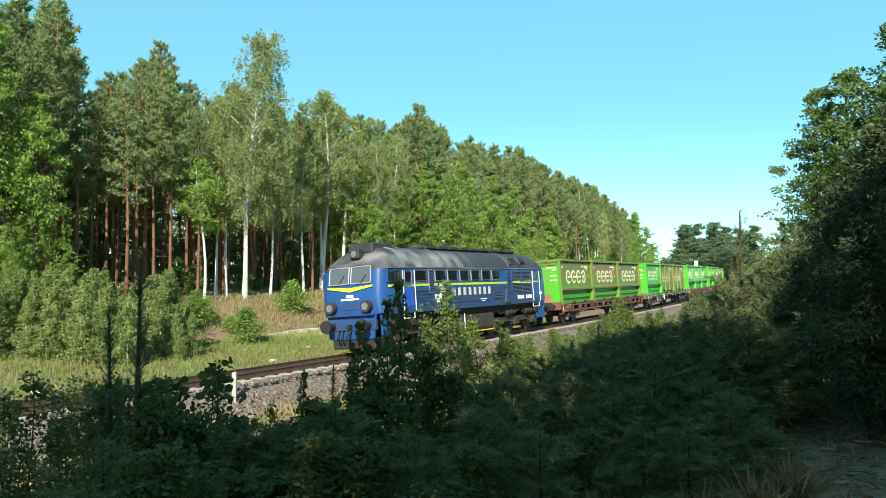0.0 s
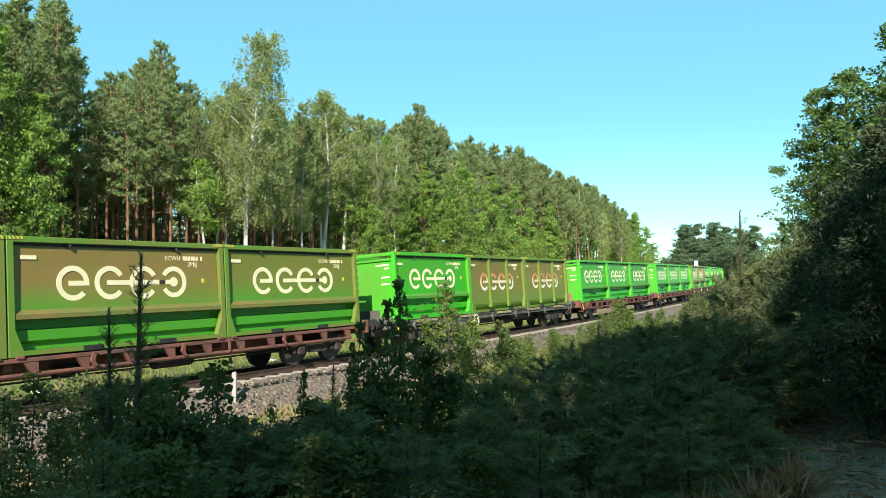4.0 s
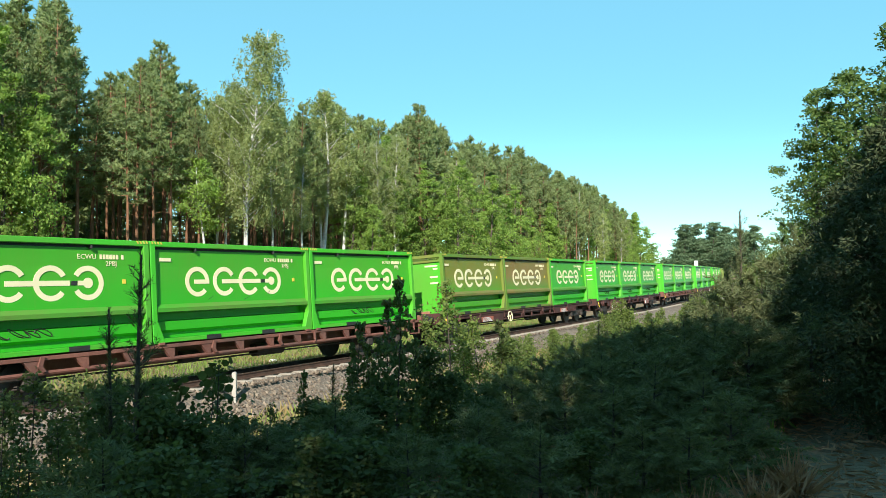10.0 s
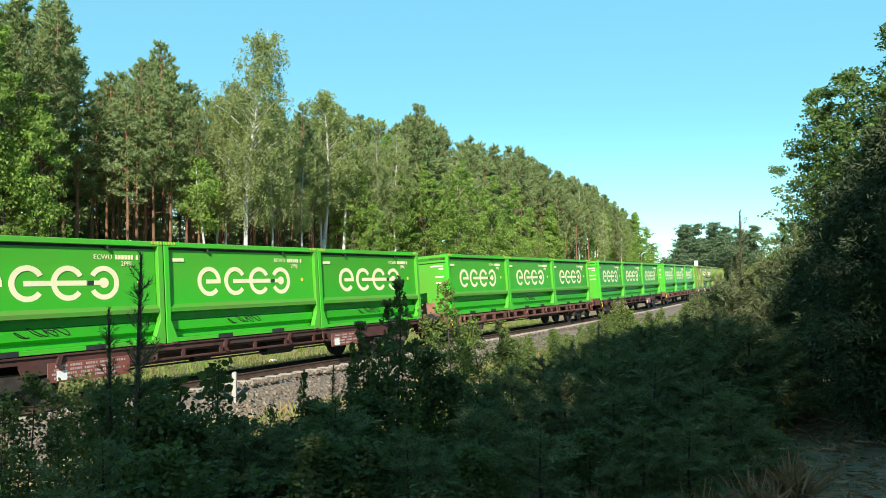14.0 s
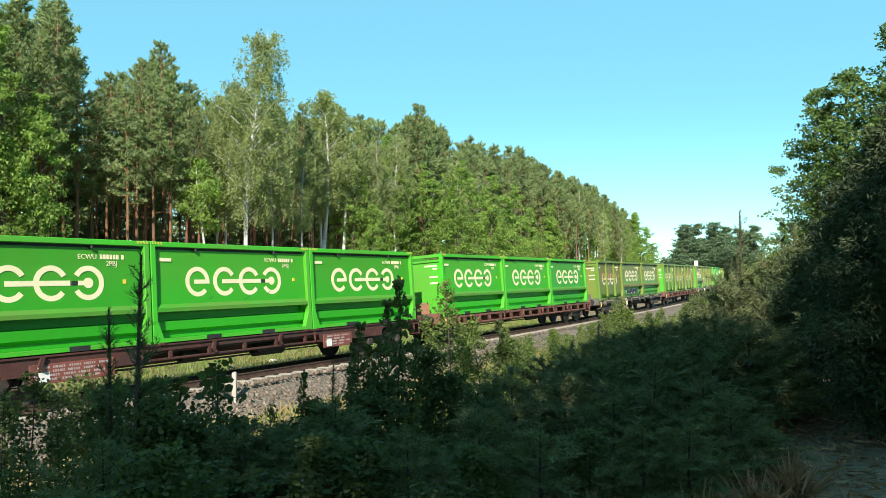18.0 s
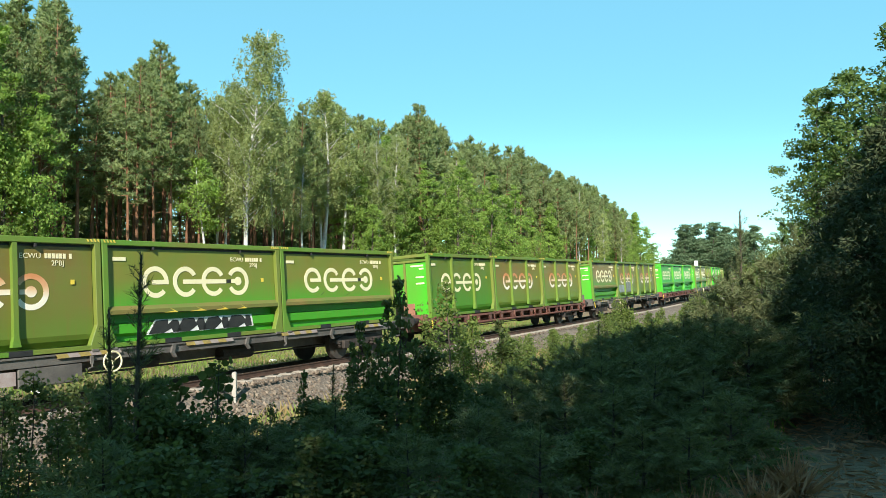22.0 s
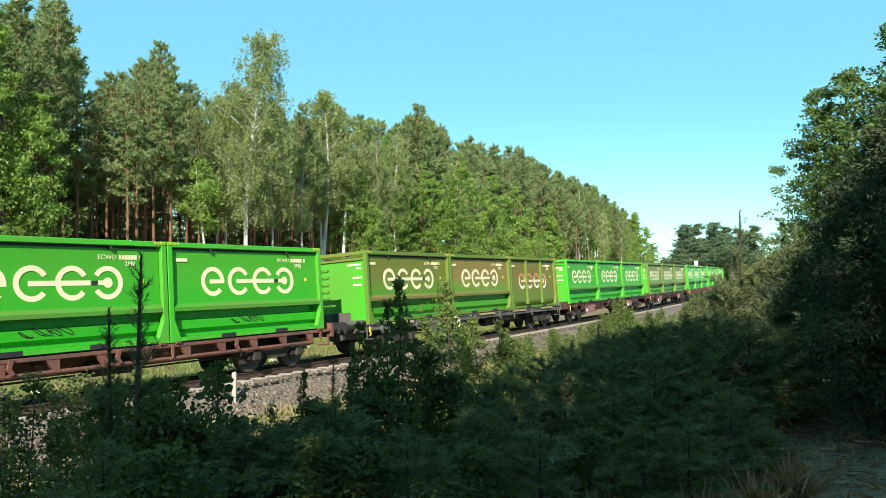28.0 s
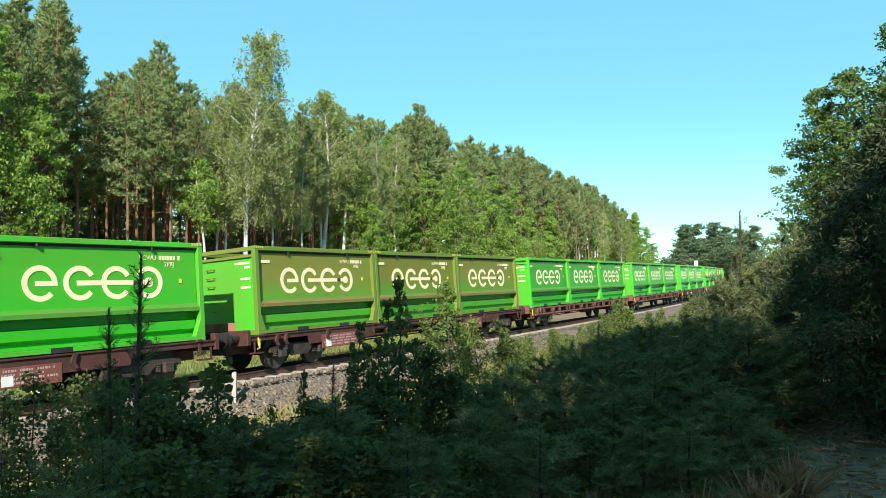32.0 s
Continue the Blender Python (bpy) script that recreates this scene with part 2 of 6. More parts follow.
def build_track():
    top, bot = 1.75, 3.1
    ss = np.unique(np.concatenate([np.arange(-40, 120, 0.5), np.arange(120, 600, 4.0), np.arange(-400, -40, 4.0)]))
    prof = [(-bot, -1.05), (-2.75, -0.82), (-2.3, -0.52), (-top, -0.24), (-1.0, -0.21), (0, -0.215), (1.0, -0.21), (top, -0.24), (2.3, -0.52), (2.75, -0.8), (bot, -1.0)]
    verts, faces = [], []
    for s in ss:
        for f, z in prof:
            w = 0.0 if abs(f) < 1.6 else 0.09 * noise.noise((s * 1.7, f * 1.7, 0))
            verts.append(canted(s, f, z + w) if abs(f) < 2.0 else on_line(s, f + w, z - f * 0.045 + w))
    n = len(prof)
    for i in range(len(ss) - 1):
        for j in range(n - 1):
            a = i * n + j
            faces.append((a, a + 1, a + n + 1, a + n))
    m, nt, b = nodes_of("ballast")
    tc = nt.nodes.new("ShaderNodeTexCoord")
    vo = nt.nodes.new("ShaderNodeTexVoronoi")
    vo.inputs["Scale"].default_value = 11
    nt.links.new(tc.outputs["Object"], vo.inputs["Vector"])
    big = noise_node(nt, 0.7, 4)
    col = mix_node(nt, vo.outputs["Color"], (0.08, 0.064, 0.05), (0.26, 0.21, 0.16))
    col = mix_node(nt, ramp_node(nt, big.outputs[0], [(0.4, (0, 0, 0)), (0.7, (0.7, 0.7, 0.7))]).outputs[0], col, (0.16, 0.12, 0.085))
    nt.links.new(col, b.inputs["Base Color"])
    b.inputs["Roughness"].default_value = 0.95
    bump_to(nt, b, vo.outputs["Distance"], 1.0, 0.05)
    bed = tagged(new("ballast_bed", mesh_of("ballast_bed", verts, faces, m, True)), "grey brown crushed stone ballast bed under the rails", "ballast", "", "structure")
    # rails
    rail_prof = [(-0.075, -0.17), (0.075, -0.17), (0.07, -0.155), (0.012, -0.14), (0.012, -0.045), (0.036, -0.035), (0.036, -0.004), (0.028, 0.0), (-0.028, 0.0), (-0.036, -0.004), (-0.036, -0.035), (-0.012, -0.045), (-0.012, -0.14), (-0.07, -0.155)]
    for side in (-1, 1):
        verts, faces = [], []
        rs = np.unique(np.concatenate([np.arange(-60, 200, 2.0), np.arange(200, 590, 8.0), np.arange(-398, -60, 8.0)]))
        n = len(rail_prof)
        for s in rs:
            for f, z in rail_prof:
                verts.append(canted(s, side * 0.7535 + f, z))
        for i in range(len(rs) - 1):
            for j in range(n):
                a, c = i * n + j, i * n + (j + 1) % n
                faces.append((a, c, c + n, a + n))
        me = mesh_of("rail", verts, faces, RAIL_STEEL)
        me.materials.append(RAIL_HEAD)
        for k, p in enumerate(me.polygons):
            if k % n == 7:
                p.material_index = 1
        tagged(new("rail", me), "rusty steel running rail with polished head", "rail", "running rails", "structure")
    # sleepers
    own = box(-0.14, 0.14, -1.29, 1.29, -0.36, -0.178, 0.03)
    me = bpy.data.meshes.new("sleeper")
    own.to_mesh(me)
    own.free()
    me.materials.append(CONCRETE)
    holder = tagged(new("sleepers"), "concrete sleepers half sunk in ballast", "sleepers", "", "structure")
    s = -36.0
    while s < 100:
        ob = new("sleeper", me)
        ob.parent = holder
        ob.matrix_basis = place_on_track(s)
        s += 0.6


def place_on_track(s, pivot=0.0):
    """Pose on the canted track: x the way of travel, y towards the near side, z up."""
    a, b = canted(s - max(pivot, 0.5), 0, 0), canted(s + max(pivot, 0.5), 0, 0)
    fw = (a - b).normalized()
    m = Matrix.Translation((a + b) / 2) @ Matrix.Rotation(math.atan2(fw.y, fw.x), 4, "Z") @ Matrix.Rotation(CANT, 4, "X")
    return m


build_track()


# ---- the train: how it runs ----
def run(t):
    """Metres that the train has gone at t seconds."""
    return 9.3315 * t + 0.02979 * t * t + 0.0001235 * t ** 3


TIMES = [float(i) for i in range(33)]
MOVERS = []  # (thing, distance of its middle behind the start, pivot, offset)


def mover(ob, q, pivot, offset=None):
    MOVERS.append((ob, q, pivot, offset or Matrix()))


def motions():
    for ob, q, pivot, offset in MOVERS:
        walk(ob, [(t, place_on_track(q - run(t), pivot) @ offset) for t in TIMES])
    # every wheelset turns as its vehicle rolls
    near = [m[0] for m in MOVERS if m[1] < 366]
    for ob in [o for root in near for o in root.children_recursive if o.data.name in ROLL]:
        r, base = ROLL[ob.data.name], ob.matrix_basis.copy()
        walk(ob, [(k / 15.0, base @ Matrix.Rotation(run(k / 15.0) / r, 4, "Y")) for k in range(0, 481)])


ROLL = {}


# ---- paint of the train ----
def panel_paint(name, clean, film, tint, amount, low, high):
    """Green paint under a film of brown brake dust that thins out towards the foot of the panel."""
    m, nt, b = nodes_of(name)
    tc = nt.nodes.new("ShaderNodeTexCoord")
    sep = nt.nodes.new("ShaderNodeSeparateXYZ")
    nt.links.new(tc.outputs["Object"], sep.inputs[0])
    info = nt.nodes.new("ShaderNodeObjectInfo")
    rng = nt.nodes.new("ShaderNodeMapRange")
    rng.interpolation_type = "SMOOTHSTEP"
    rng.inputs["From Min"].default_value, rng.inputs["From Max"].default_value = low, high
    rng.inputs["To Max"].default_value = amount
    wob = noise_node(nt, 1.3, 5, stretch=(0.6, 1, 1.2))
    add = nt.nodes.new("ShaderNodeMath")
    add.operation = "MULTIPLY_ADD"
    nt.links.new(wob.outputs[0], add.inputs[0])
    add.inputs[1].default_value = 0.8
    nt.links.new(sep.outputs["Z"], add.inputs[2])
    nt.links.new(add.outputs[0], rng.inputs["Value"])
    blot = noise_node(nt, 0.8, 4)
    dust = mix_node(nt, ramp_node(nt, blot.outputs[0], [(0.35, (0, 0, 0)), (0.65, (1, 1, 1))]).outputs[0], film, tint)
    col = mix_node(nt, rng.outputs[0], clean, dust)
    streak = noise_node(nt, 7, 4, stretch=(2.5, 1, 0.12))
    col = mix_node(nt, ramp_node(nt, streak.outputs[0], [(0.55, (0, 0, 0)), (0.8, (0.45, 0.45, 0.45))]).outputs[0], col, film)
    hsv = nt.nodes.new("ShaderNodeHueSaturation")
    r2 = nt.nodes.new("ShaderNodeMapRange")
    r2.inputs["To Min"].default_value, r2.inputs["To Max"].default_value = 0.85, 1.12
    nt.links.new(info.outputs["Random"], r2.inputs["Value"])
    nt.links.new(r2.outputs[0], hsv.inputs["Value"])
    nt.links.new(col, hsv.inputs["Color"])
    nt.links.new(hsv.outputs[0], b.inputs["Base Color"])
    b.inputs["Roughness"].default_value, b.inputs["Specular IOR Level"].default_value = 0.45, 0.3
    dent = noise_node(nt, 1.1, 2)
    bump_to(nt, b, dent.outputs[0], 0.35, 0.05)
    return m


GREEN_FRAME = surface("green_frame_paint", (0.045, 0.40, 0.014), (0.055, 0.45, 0.018), 1.2, 18, 0.5, 0, 0.15, 0.004, dirt=(0.10, 0.29, 0.028))
OLIVE_FRAME = surface("dusty_green_frame_paint", (0.085, 0.225, 0.018), (0.135, 0.205, 0.025), 1.2, 18, 0.55, 0, 0.15, 0.004, dirt=(0.18, 0.165, 0.035))
BROWN_LEDGE = surface("brown_dusted_ledge_paint", (0.15, 0.14, 0.03), (0.21, 0.15, 0.042), 1.5, 20, 0.65, 0, 0.15, 0.004, dirt=(0.10, 0.17, 0.03))
P_GREEN = panel_paint("green_panel_paint", (0.030, 0.365, 0.014), (0.095, 0.29, 0.026), (0.06, 0.33, 0.02), 0.6, 0.9, 2.6)
P_OLIVE = panel_paint("olive_dusty_panel_paint", (0.06, 0.31, 0.02), (0.205, 0.18, 0.034), (0.155, 0.195, 0.03), 0.95, 0.9, 2.2)
P_BROWN = panel_paint("brown_dusty_panel_paint", (0.065, 0.29, 0.02), (0.26, 0.165, 0.05), (0.20, 0.175, 0.038), 1.0, 0.95, 2.15)
LEDGE = surface('dusty_ledge_paint', (0.04, 0.29, 0.014), (0.075, 0.25, 0.02), 1.5, 20, 0.6, 0, 0.15, 0.004, dirt=(0.12, 0.19, 0.035))
P_RUSTIC = panel_paint("rust_filmed_panel_paint", (0.13, 0.20, 0.028), (0.215, 0.135, 0.04), (0.155, 0.18, 0.032), 1.0, 0.6, 2.1)
P_MOSS = panel_paint("moss_filmed_panel_paint", (0.075, 0.24, 0.022), (0.14, 0.165, 0.032), (0.11, 0.195, 0.028), 0.95, 0.7, 2.3)
CREAM = surface("cream_lettering", (0.80, 0.73, 0.47), (0.74, 0.66, 0.40), 1.2, 20, 0.5, 0, 0.05)
ORANGE, _nt, _b = nodes_of("rust_stained_lettering")
_sep, _tc = _nt.nodes.new("ShaderNodeSeparateXYZ"), _nt.nodes.new("ShaderNodeTexCoord")
_add = _nt.nodes.new("ShaderNodeMath")
_add.operation, _add.inputs[1].default_value = "MULTIPLY_ADD", 0.6
_nt.links.new(_tc.outputs["Object"], _sep.inputs[0])
_nt.links.new(noise_node(_nt, 1.3, 5).outputs[0], _add.inputs[0])
_nt.links.new(_sep.outputs["Z"], _add.inputs[2])
_nt.links.new(ramp_node(_nt, _add.outputs[0], [(0.16, (0.80, 0.74, 0.60)), (0.40, (0.70, 0.47, 0.27)), (0.62, (0.56, 0.23, 0.09))]).outputs[0], _b.inputs["Base Color"])
_b.inputs["Roughness"].default_value = 0.6
WHITE = surface("white_paint", (0.80, 0.79, 0.76), (0.66, 0.65, 0.60), 2, 25, 0.5, 0, 0.05)
YELLOW = surface("yellow_paint", (0.75, 0.55, 0.05), (0.6, 0.45, 0.08), 4, 25, 0.55)
BLACK = surface("black_steel", (0.012, 0.012, 0.012), (0.03, 0.028, 0.026), 3, 25, 0.6)
RUST = surface("brown_wagon_steel", (0.125, 0.045, 0.033), (0.225, 0.09, 0.062), 2.0, 25, 0.75, 0, 0.4, 0.01, dirt=(0.08, 0.055, 0.045))
GREY = surface("grey_wagon_steel", (0.075, 0.068, 0.06), (0.15, 0.135, 0.115), 2.0, 25, 0.75, 0, 0.4, 0.01, dirt=(0.06, 0.05, 0.045))
# maroon steel, darkened further to carry the containers' shadow on the sills
MAROON = surface("dark_maroon_wagon_steel", (0.042, 0.014, 0.011), (0.095, 0.032, 0.025), 2.0, 25, 0.75, 0, 0.4, 0.01, dirt=(0.045, 0.032, 0.028))
FLAP = surface('rusty_flap_steel', (0.30, 0.12, 0.07), (0.40, 0.19, 0.11), 2, 25, 0.75, 0, 0.3, 0.01, dirt=(0.18, 0.09, 0.06))
OXIDE = surface("dark_oxide_plate", (0.16, 0.045, 0.035), (0.24, 0.075, 0.055), 2, 25, 0.7, 0, 0.2, 0.006, dirt=(0.09, 0.05, 0.04))
OCHRE = surface("worn_yellow_paint", (0.44, 0.32, 0.07), (0.26, 0.19, 0.08), 5, 30, 0.7, 0, 0.1)
DIMMED = surface("dusty_white_lettering", (0.42, 0.36, 0.33), (0.30, 0.22, 0.20), 4, 30, 0.7, 0, 0.05)
RED = surface("oxide_red_plate", (0.30, 0.075, 0.05), (0.40, 0.12, 0.08), 3, 25, 0.6)
BOGIE = surface("grimy_bogie_steel", (0.020, 0.016, 0.013), (0.058, 0.044, 0.034), 4, 30, 0.8, 0, 0.6, 0.01)
TYRE = surface("worn_wheel_steel", (0.045, 0.036, 0.03), (0.09, 0.075, 0.062), 4, 30, 0.6, 0.3)
PALE = surface('pale_blue_spray', (0.35, 0.42, 0.48), (0.16, 0.16, 0.12), 1.2, 14, 0.6, 0, 0.1, 0.004, dirt=(0.17, 0.16, 0.05))
CL, CW, CH = 6.058, 2.55, 2.645


def arc_ring(bm, cx, cz, y, r0, r1, a0, a1, seg=28, deep=0.012):
    """A piece of a ring in the x-z plane, as a raised band; the near side looks along +y, and x runs to the picture's far end."""
    pts = []
    for i in range(seg + 1):
        a = radians(a0 + (a1 - a0) * i / seg)
        for r in (r0, r1):
            for yy in (y, y + deep):
                pts.append(bm.verts.new((cx - r * math.cos(a), yy, cz + r * math.sin(a))))
    for i in range(seg):
        k = i * 4
        p = pts[k:k + 8]
        for f in ((p[1], p[3], p[7], p[5]), (p[0], p[1], p[5], p[4]), (p[2], p[6], p[7], p[3])):
            bm.faces.new(f)
    return bm


def emblem_mesh(y):
    """Four open rings in a row, tied by a bar that ends in a dot. x is turned: the first ring lies towards the front."""
    bm = bmesh.new()
    r0, r1, z = 0.285, 0.41, 0.0
    x = [1.46, 0.50, -0.46, -1.38]
    arc_ring(bm, x[0], z, y, r0, r1, -0, 318)
    arc_ring(bm, x[1], z, y, r0, r1, 30, 322)
    arc_ring(bm, x[2], z, y, r0, r1, 28, 322)
    arc_ring(bm, x[3], z, y, r0, r1, -150, 150)
    arc_ring(bm, x[3], z, y, 0.0, 0.125, 0, 360)
    box(x[0] - 0.41, x[0] + 0.11, y, y + 0.011, -0.06, 0.055, 0, bm)
    box(-0.92, 0.58, y, y + 0.011, -0.06, 0.06, 0, bm)
    box(-1.36, -1.12, y, y + 0.011, -0.055, 0.055, 0, bm)
    bmesh.ops.recalc_face_normals(bm, faces=bm.faces)
    return bm


def graffiti(root, marks):
    if marks == "scribble":
        for k, (x, z, r) in enumerate(((-0.3, 0.50, 0.13), (-0.05, 0.48, 0.11), (0.25, 0.52, 0.15), (0.62, 0.47, 0.10))):
            bm = bmesh.new()
            for i in range(14):
                a, a2 = 0.45 * i + k, 0.45 * (i + 1) + k
                y = lambda zz: 1.090
                p = [(x + 1.6 * r * math.cos(q), y(z + r * 0.7 * math.sin(q * 1.3)), z + r * 0.7 * math.sin(q * 1.3)) for q in (a, a2)]
                rod(p[0], p[1], 0.011, 4, bm)
            part("graffiti_stroke", bm, BLACK, root, "black sprayed scribble")
    if marks == "scratch":
        for x, z, l in ((-0.2, 1.05, 0.5), (1.1, 1.1, 0.35), (-1.2, 1.2, 0.2)):
            part("scratch", rod((x, 1.178, z), (x - l * 0.5, 1.178, z + 0.10), 0.005, 4), BLACK, root, "dark scratch in the paint")
    if marks == "tag":
        def sheet(pts, lift, m, say):
            bm = bmesh.new()
            front = [bm.verts.new((x, 1.088 + lift, z)) for x, z in pts]
            back = [bm.verts.new((v.co.x, v.co.y - 0.006, v.co.z)) for v in front]
            bm.faces.new(front)
            for i in range(len(pts)):
                k = (i + 1) % len(pts)
                bm.faces.new((front[k], front[i], back[i], back[k]))
            bmesh.ops.recalc_face_normals(bm, faces=bm.faces)
            part("graffiti_stroke", bm, m, root, say)
        for k in range(4):
            x = 1.45 - k * 0.86
            sheet([(x + 0.30, 0.26), (x + 0.04 * k, 0.635), (x - 0.80, 0.63), (x - 0.86, 0.28)], 0.004, WHITE, "white sprayed outline")
            sheet([(x + 0.22, 0.275), (x - 0.02, 0.60 + 0.02 * (k % 2)), (x - 0.38, 0.625), (x - 0.40 - 0.05 * k, 0.49), (x - 0.55, 0.61), (x - 0.72, 0.58 + 0.03 * (k % 2)), (x - 0.80, 0.30), (x - 0.56, 0.27), (x - 0.50, 0.38 + 0.04 * (k % 3)), (x - 0.24, 0.27)], 0.010, BLACK, "black sprayed letter shape")
        for k, (x, w) in enumerate(((1.3, 0.45), (0.5, 0.6), (-0.4, 0.5), (-1.2, 0.4))):
            part("graffiti_stroke", extrude_poly([(x, 0.80), (x - w, 0.80), (x - w * 0.4, 0.915), (x - w * 0.7, 0.84)], "y", 1.268, 1.276), YELLOW, root, "yellow sprayed spike")
    if marks == "patch":
        for x0, x1 in ((-0.90, 0.90), (1.06, 2.7)):
            part("graffiti_patch", box(x0, x1, 1.13, 1.168, 0.42, 1.15 if x0 < 0 else 0.95, 0.01), PALE, root, "pale blue sprayed graffiti field")


def written(words, size, right, up, out):
    """Flat raised letters on a side that looks along +y; the line starts at x = right and runs towards -x."""
    curve = bpy.data.curves.new("lettering", "FONT")
    curve.body, curve.size, curve.extrude, curve.resolution_u = words, size, 0.003, 2
    holder = bpy.data.objects.new("lettering", curve)
    me = bpy.data.meshes.new_from_object(holder)
    me.name = "lettering"
    bpy.data.objects.remove(holder)
    bpy.data.curves.remove(curve)
    me.transform(Matrix(((-1, 0, 0, right), (0, 0, 1, out), (0, 1, 0, up), (0, 0, 0, 1))))
    me.materials.clear()
    return me


def container(kind, frame_m, panel_m, emblem_m, label, end_m=None, ladder=True, marks=""):
    root = thing("refuse_container", label, "container", "containers on the train")
    hx, hy = CL / 2, CW / 2
    # floor frame
    bm = box(-hx + 0.17, hx - 0.17, -hy + 0.06, hy - 0.06, 0.02, 0.12, 0.01)
    part("floor", bm, frame_m, root)
    for sy in (-1, 1):
        part("bottom_rail", box(-hx + 0.17, hx - 0.17, sy * hy - 0.05, sy * hy + 0.05 if sy < 0 else hy + 0.0, 0.02, 0.13, 0.008) if sy > 0 else box(-hx + 0.17, hx - 0.17, -hy, -hy + 0.1, 0.02, 0.13, 0.008), frame_m, root)
        part("top_rail", box(-hx + 0.02, hx - 0.02, min(sy * hy, sy * (hy - 0.11)), max(sy * hy, sy * (hy - 0.11)), CH - 0.135, CH, 0.012), frame_m, root)
    # pockets are not cut: black blocks carry the shade of their openings
    bm = bmesh.new()
    for x in (1.05, -1.05):
        box(x - 0.26, x + 0.26, hy - 0.06, hy + 0.004, 0.016, 0.134, 0, bm)
    part("fork_pocket", bm, BLACK, root, "dark lifting fork pockets")
    # posts with flared feet
    for sx in (-1, 1):
        for sy in (-1, 1):
            y0, y1 = sorted((sy * (hy + 0.004), sy * (hy - 0.15)))
            poly = [(sx * hx, 0.0), (sx * hx, CH - 0.1), (sx * (hx - 0.15), CH - 0.1), (sx * (hx - 0.15), 0.60), (sx * (hx - 0.33), 0.13), (sx * (hx - 0.33), 0.0)]
            bm = extrude_poly(poly, "y", y0, y1)
            bmesh.ops.bevel(bm, geom=bm.edges[:], offset=0.008, segments=1, affect="EDGES")
            box(*sorted((sx * (hx + 0.006), sx * (hx - 0.18))), *sorted((sy * (hy + 0.01), sy * (hy - 0.16))), CH - 0.10, CH + 0.008, 0.012, bm)
            part("corner_post", bm, frame_m, root)
    # sides
    for sy in (1, -1):
        if kind == "bulged":
            line = [(1.17, CH - 0.20), (1.16, 2.0), (1.175, 1.2), (1.18, 1.0), (1.264, 0.91), (1.264, 0.82), (0.96, 0.80), (0.96, 0.60), (1.085, 0.57), (1.08, 0.34), (0.98, 0.27), (0.98, 0.13)]
        else:
            line = [(1.16, CH - 0.20), (1.15, 2.0), (1.155, 1.0), (1.15, 0.40), (1.11, 0.28), (1.0, 0.15)]
        back = [(y - 0.05, z) for y, z in line[::-1]]
        bm = extrude_poly([(sy * y, z) for y, z in line + back], "x", -hx + 0.17, hx - 0.17)
        part("side_panel", bm, panel_m, root)
        if sy > 0:
            # black strip that paints the shadow gap between panel and top rail
            part("hinge_bar", box(-hx + 0.16, hx - 0.16, 1.06, 1.13, CH - 0.21, CH - 0.13), BLACK, root)
            if kind == "bulged":
                part("ledge", extrude_poly([(1.172, 1.025), (1.270, 0.915), (1.270, 0.815), (1.2, 0.805), (1.15, 0.9)], "x", -hx + 0.165, hx - 0.165), LEDGE if frame_m is GREEN_FRAME else BROWN_LEDGE, root, "dust-covered ledge")
        if kind == "ribbed":
            for rx in (0.98, -0.98):
                for dx in (0.0,):
                    poly = [(rx - 0.055, CH - 0.13), (rx + 0.055, CH - 0.13), (rx + 0.055, 0.45), (rx + 0.10, 0.22), (rx - 0.10, 0.22), (rx - 0.055, 0.45)]
                    bm = extrude_poly(poly, "y", *sorted((sy * 1.14, sy * 1.262)))
                    part("rib", bm, frame_m, root)
    for hxx in (1.55, -1.45):
        part("hook", box(hxx - 0.025, hxx + 0.025, 1.16, 1.27, CH - 0.23, CH - 0.14, 0.008), BLACK, root, "black latch hook")
    # ends
    end_m = end_m or frame_m
    for sx in (1, -1):
        part("end_wall", box(*sorted((sx * (hx - 0.07), sx * (hx - 0.12))), -hy + 0.15, hy - 0.15, 0.10, CH - 0.24, 0.004), end_m, root)
        part("end_rail", box(*sorted((sx * hx, sx * (hx - 0.12))), -hy + 0.15, hy - 0.15, CH - 0.135, CH - 0.004, 0.01), frame_m, root)
        part("end_bar", box(*sorted((sx * (hx - 0.01), sx * (hx - 0.10))), -hy + 0.15, hy - 0.15, CH - 0.33, CH - 0.245, 0.01), frame_m, root)
        part("end_sill", box(*sorted((sx * hx, sx * (hx - 0.12))), -hy + 0.15, hy - 0.15, 0.0, 0.15, 0.01), frame_m, root)
    if kind == "ribbed":
        part("end_rib", box(hx - 0.08, hx - 0.015, 0.02, 0.12, 0.15, CH - 0.33, 0.01), frame_m, root)
    if ladder:
        bm = bmesh.new()
        for k in range(6):
            rod((hx + 0.03, -0.80, 0.75 + k * 0.26), (hx + 0.03, -0.50, 0.75 + k * 0.26), 0.016, 5, bm)
            for yy in (-0.80, -0.50):
                rod((hx - 0.07, yy, 0.75 + k * 0.26), (hx + 0.035, yy, 0.75 + k * 0.26), 0.016, 5, bm)
        part("ladder", bm, OLIVE_FRAME, root)
    # marks
    ob = part("emblem", emblem_mesh(1.166 if kind == "bulged" else 1.149), emblem_m, root, "four linked open rings in cream paint")
    ob.location.z = 1.60 if kind == "bulged" else 1.42
    zc = ob.location.z
    part("lettering_bar", extrude_poly([(-0.94, zc - 0.05), (-1.09, zc - 0.05), (-1.11, zc + 0.05), (-0.96, zc + 0.05)], "y", 1.15, 1.18), BLACK, root)
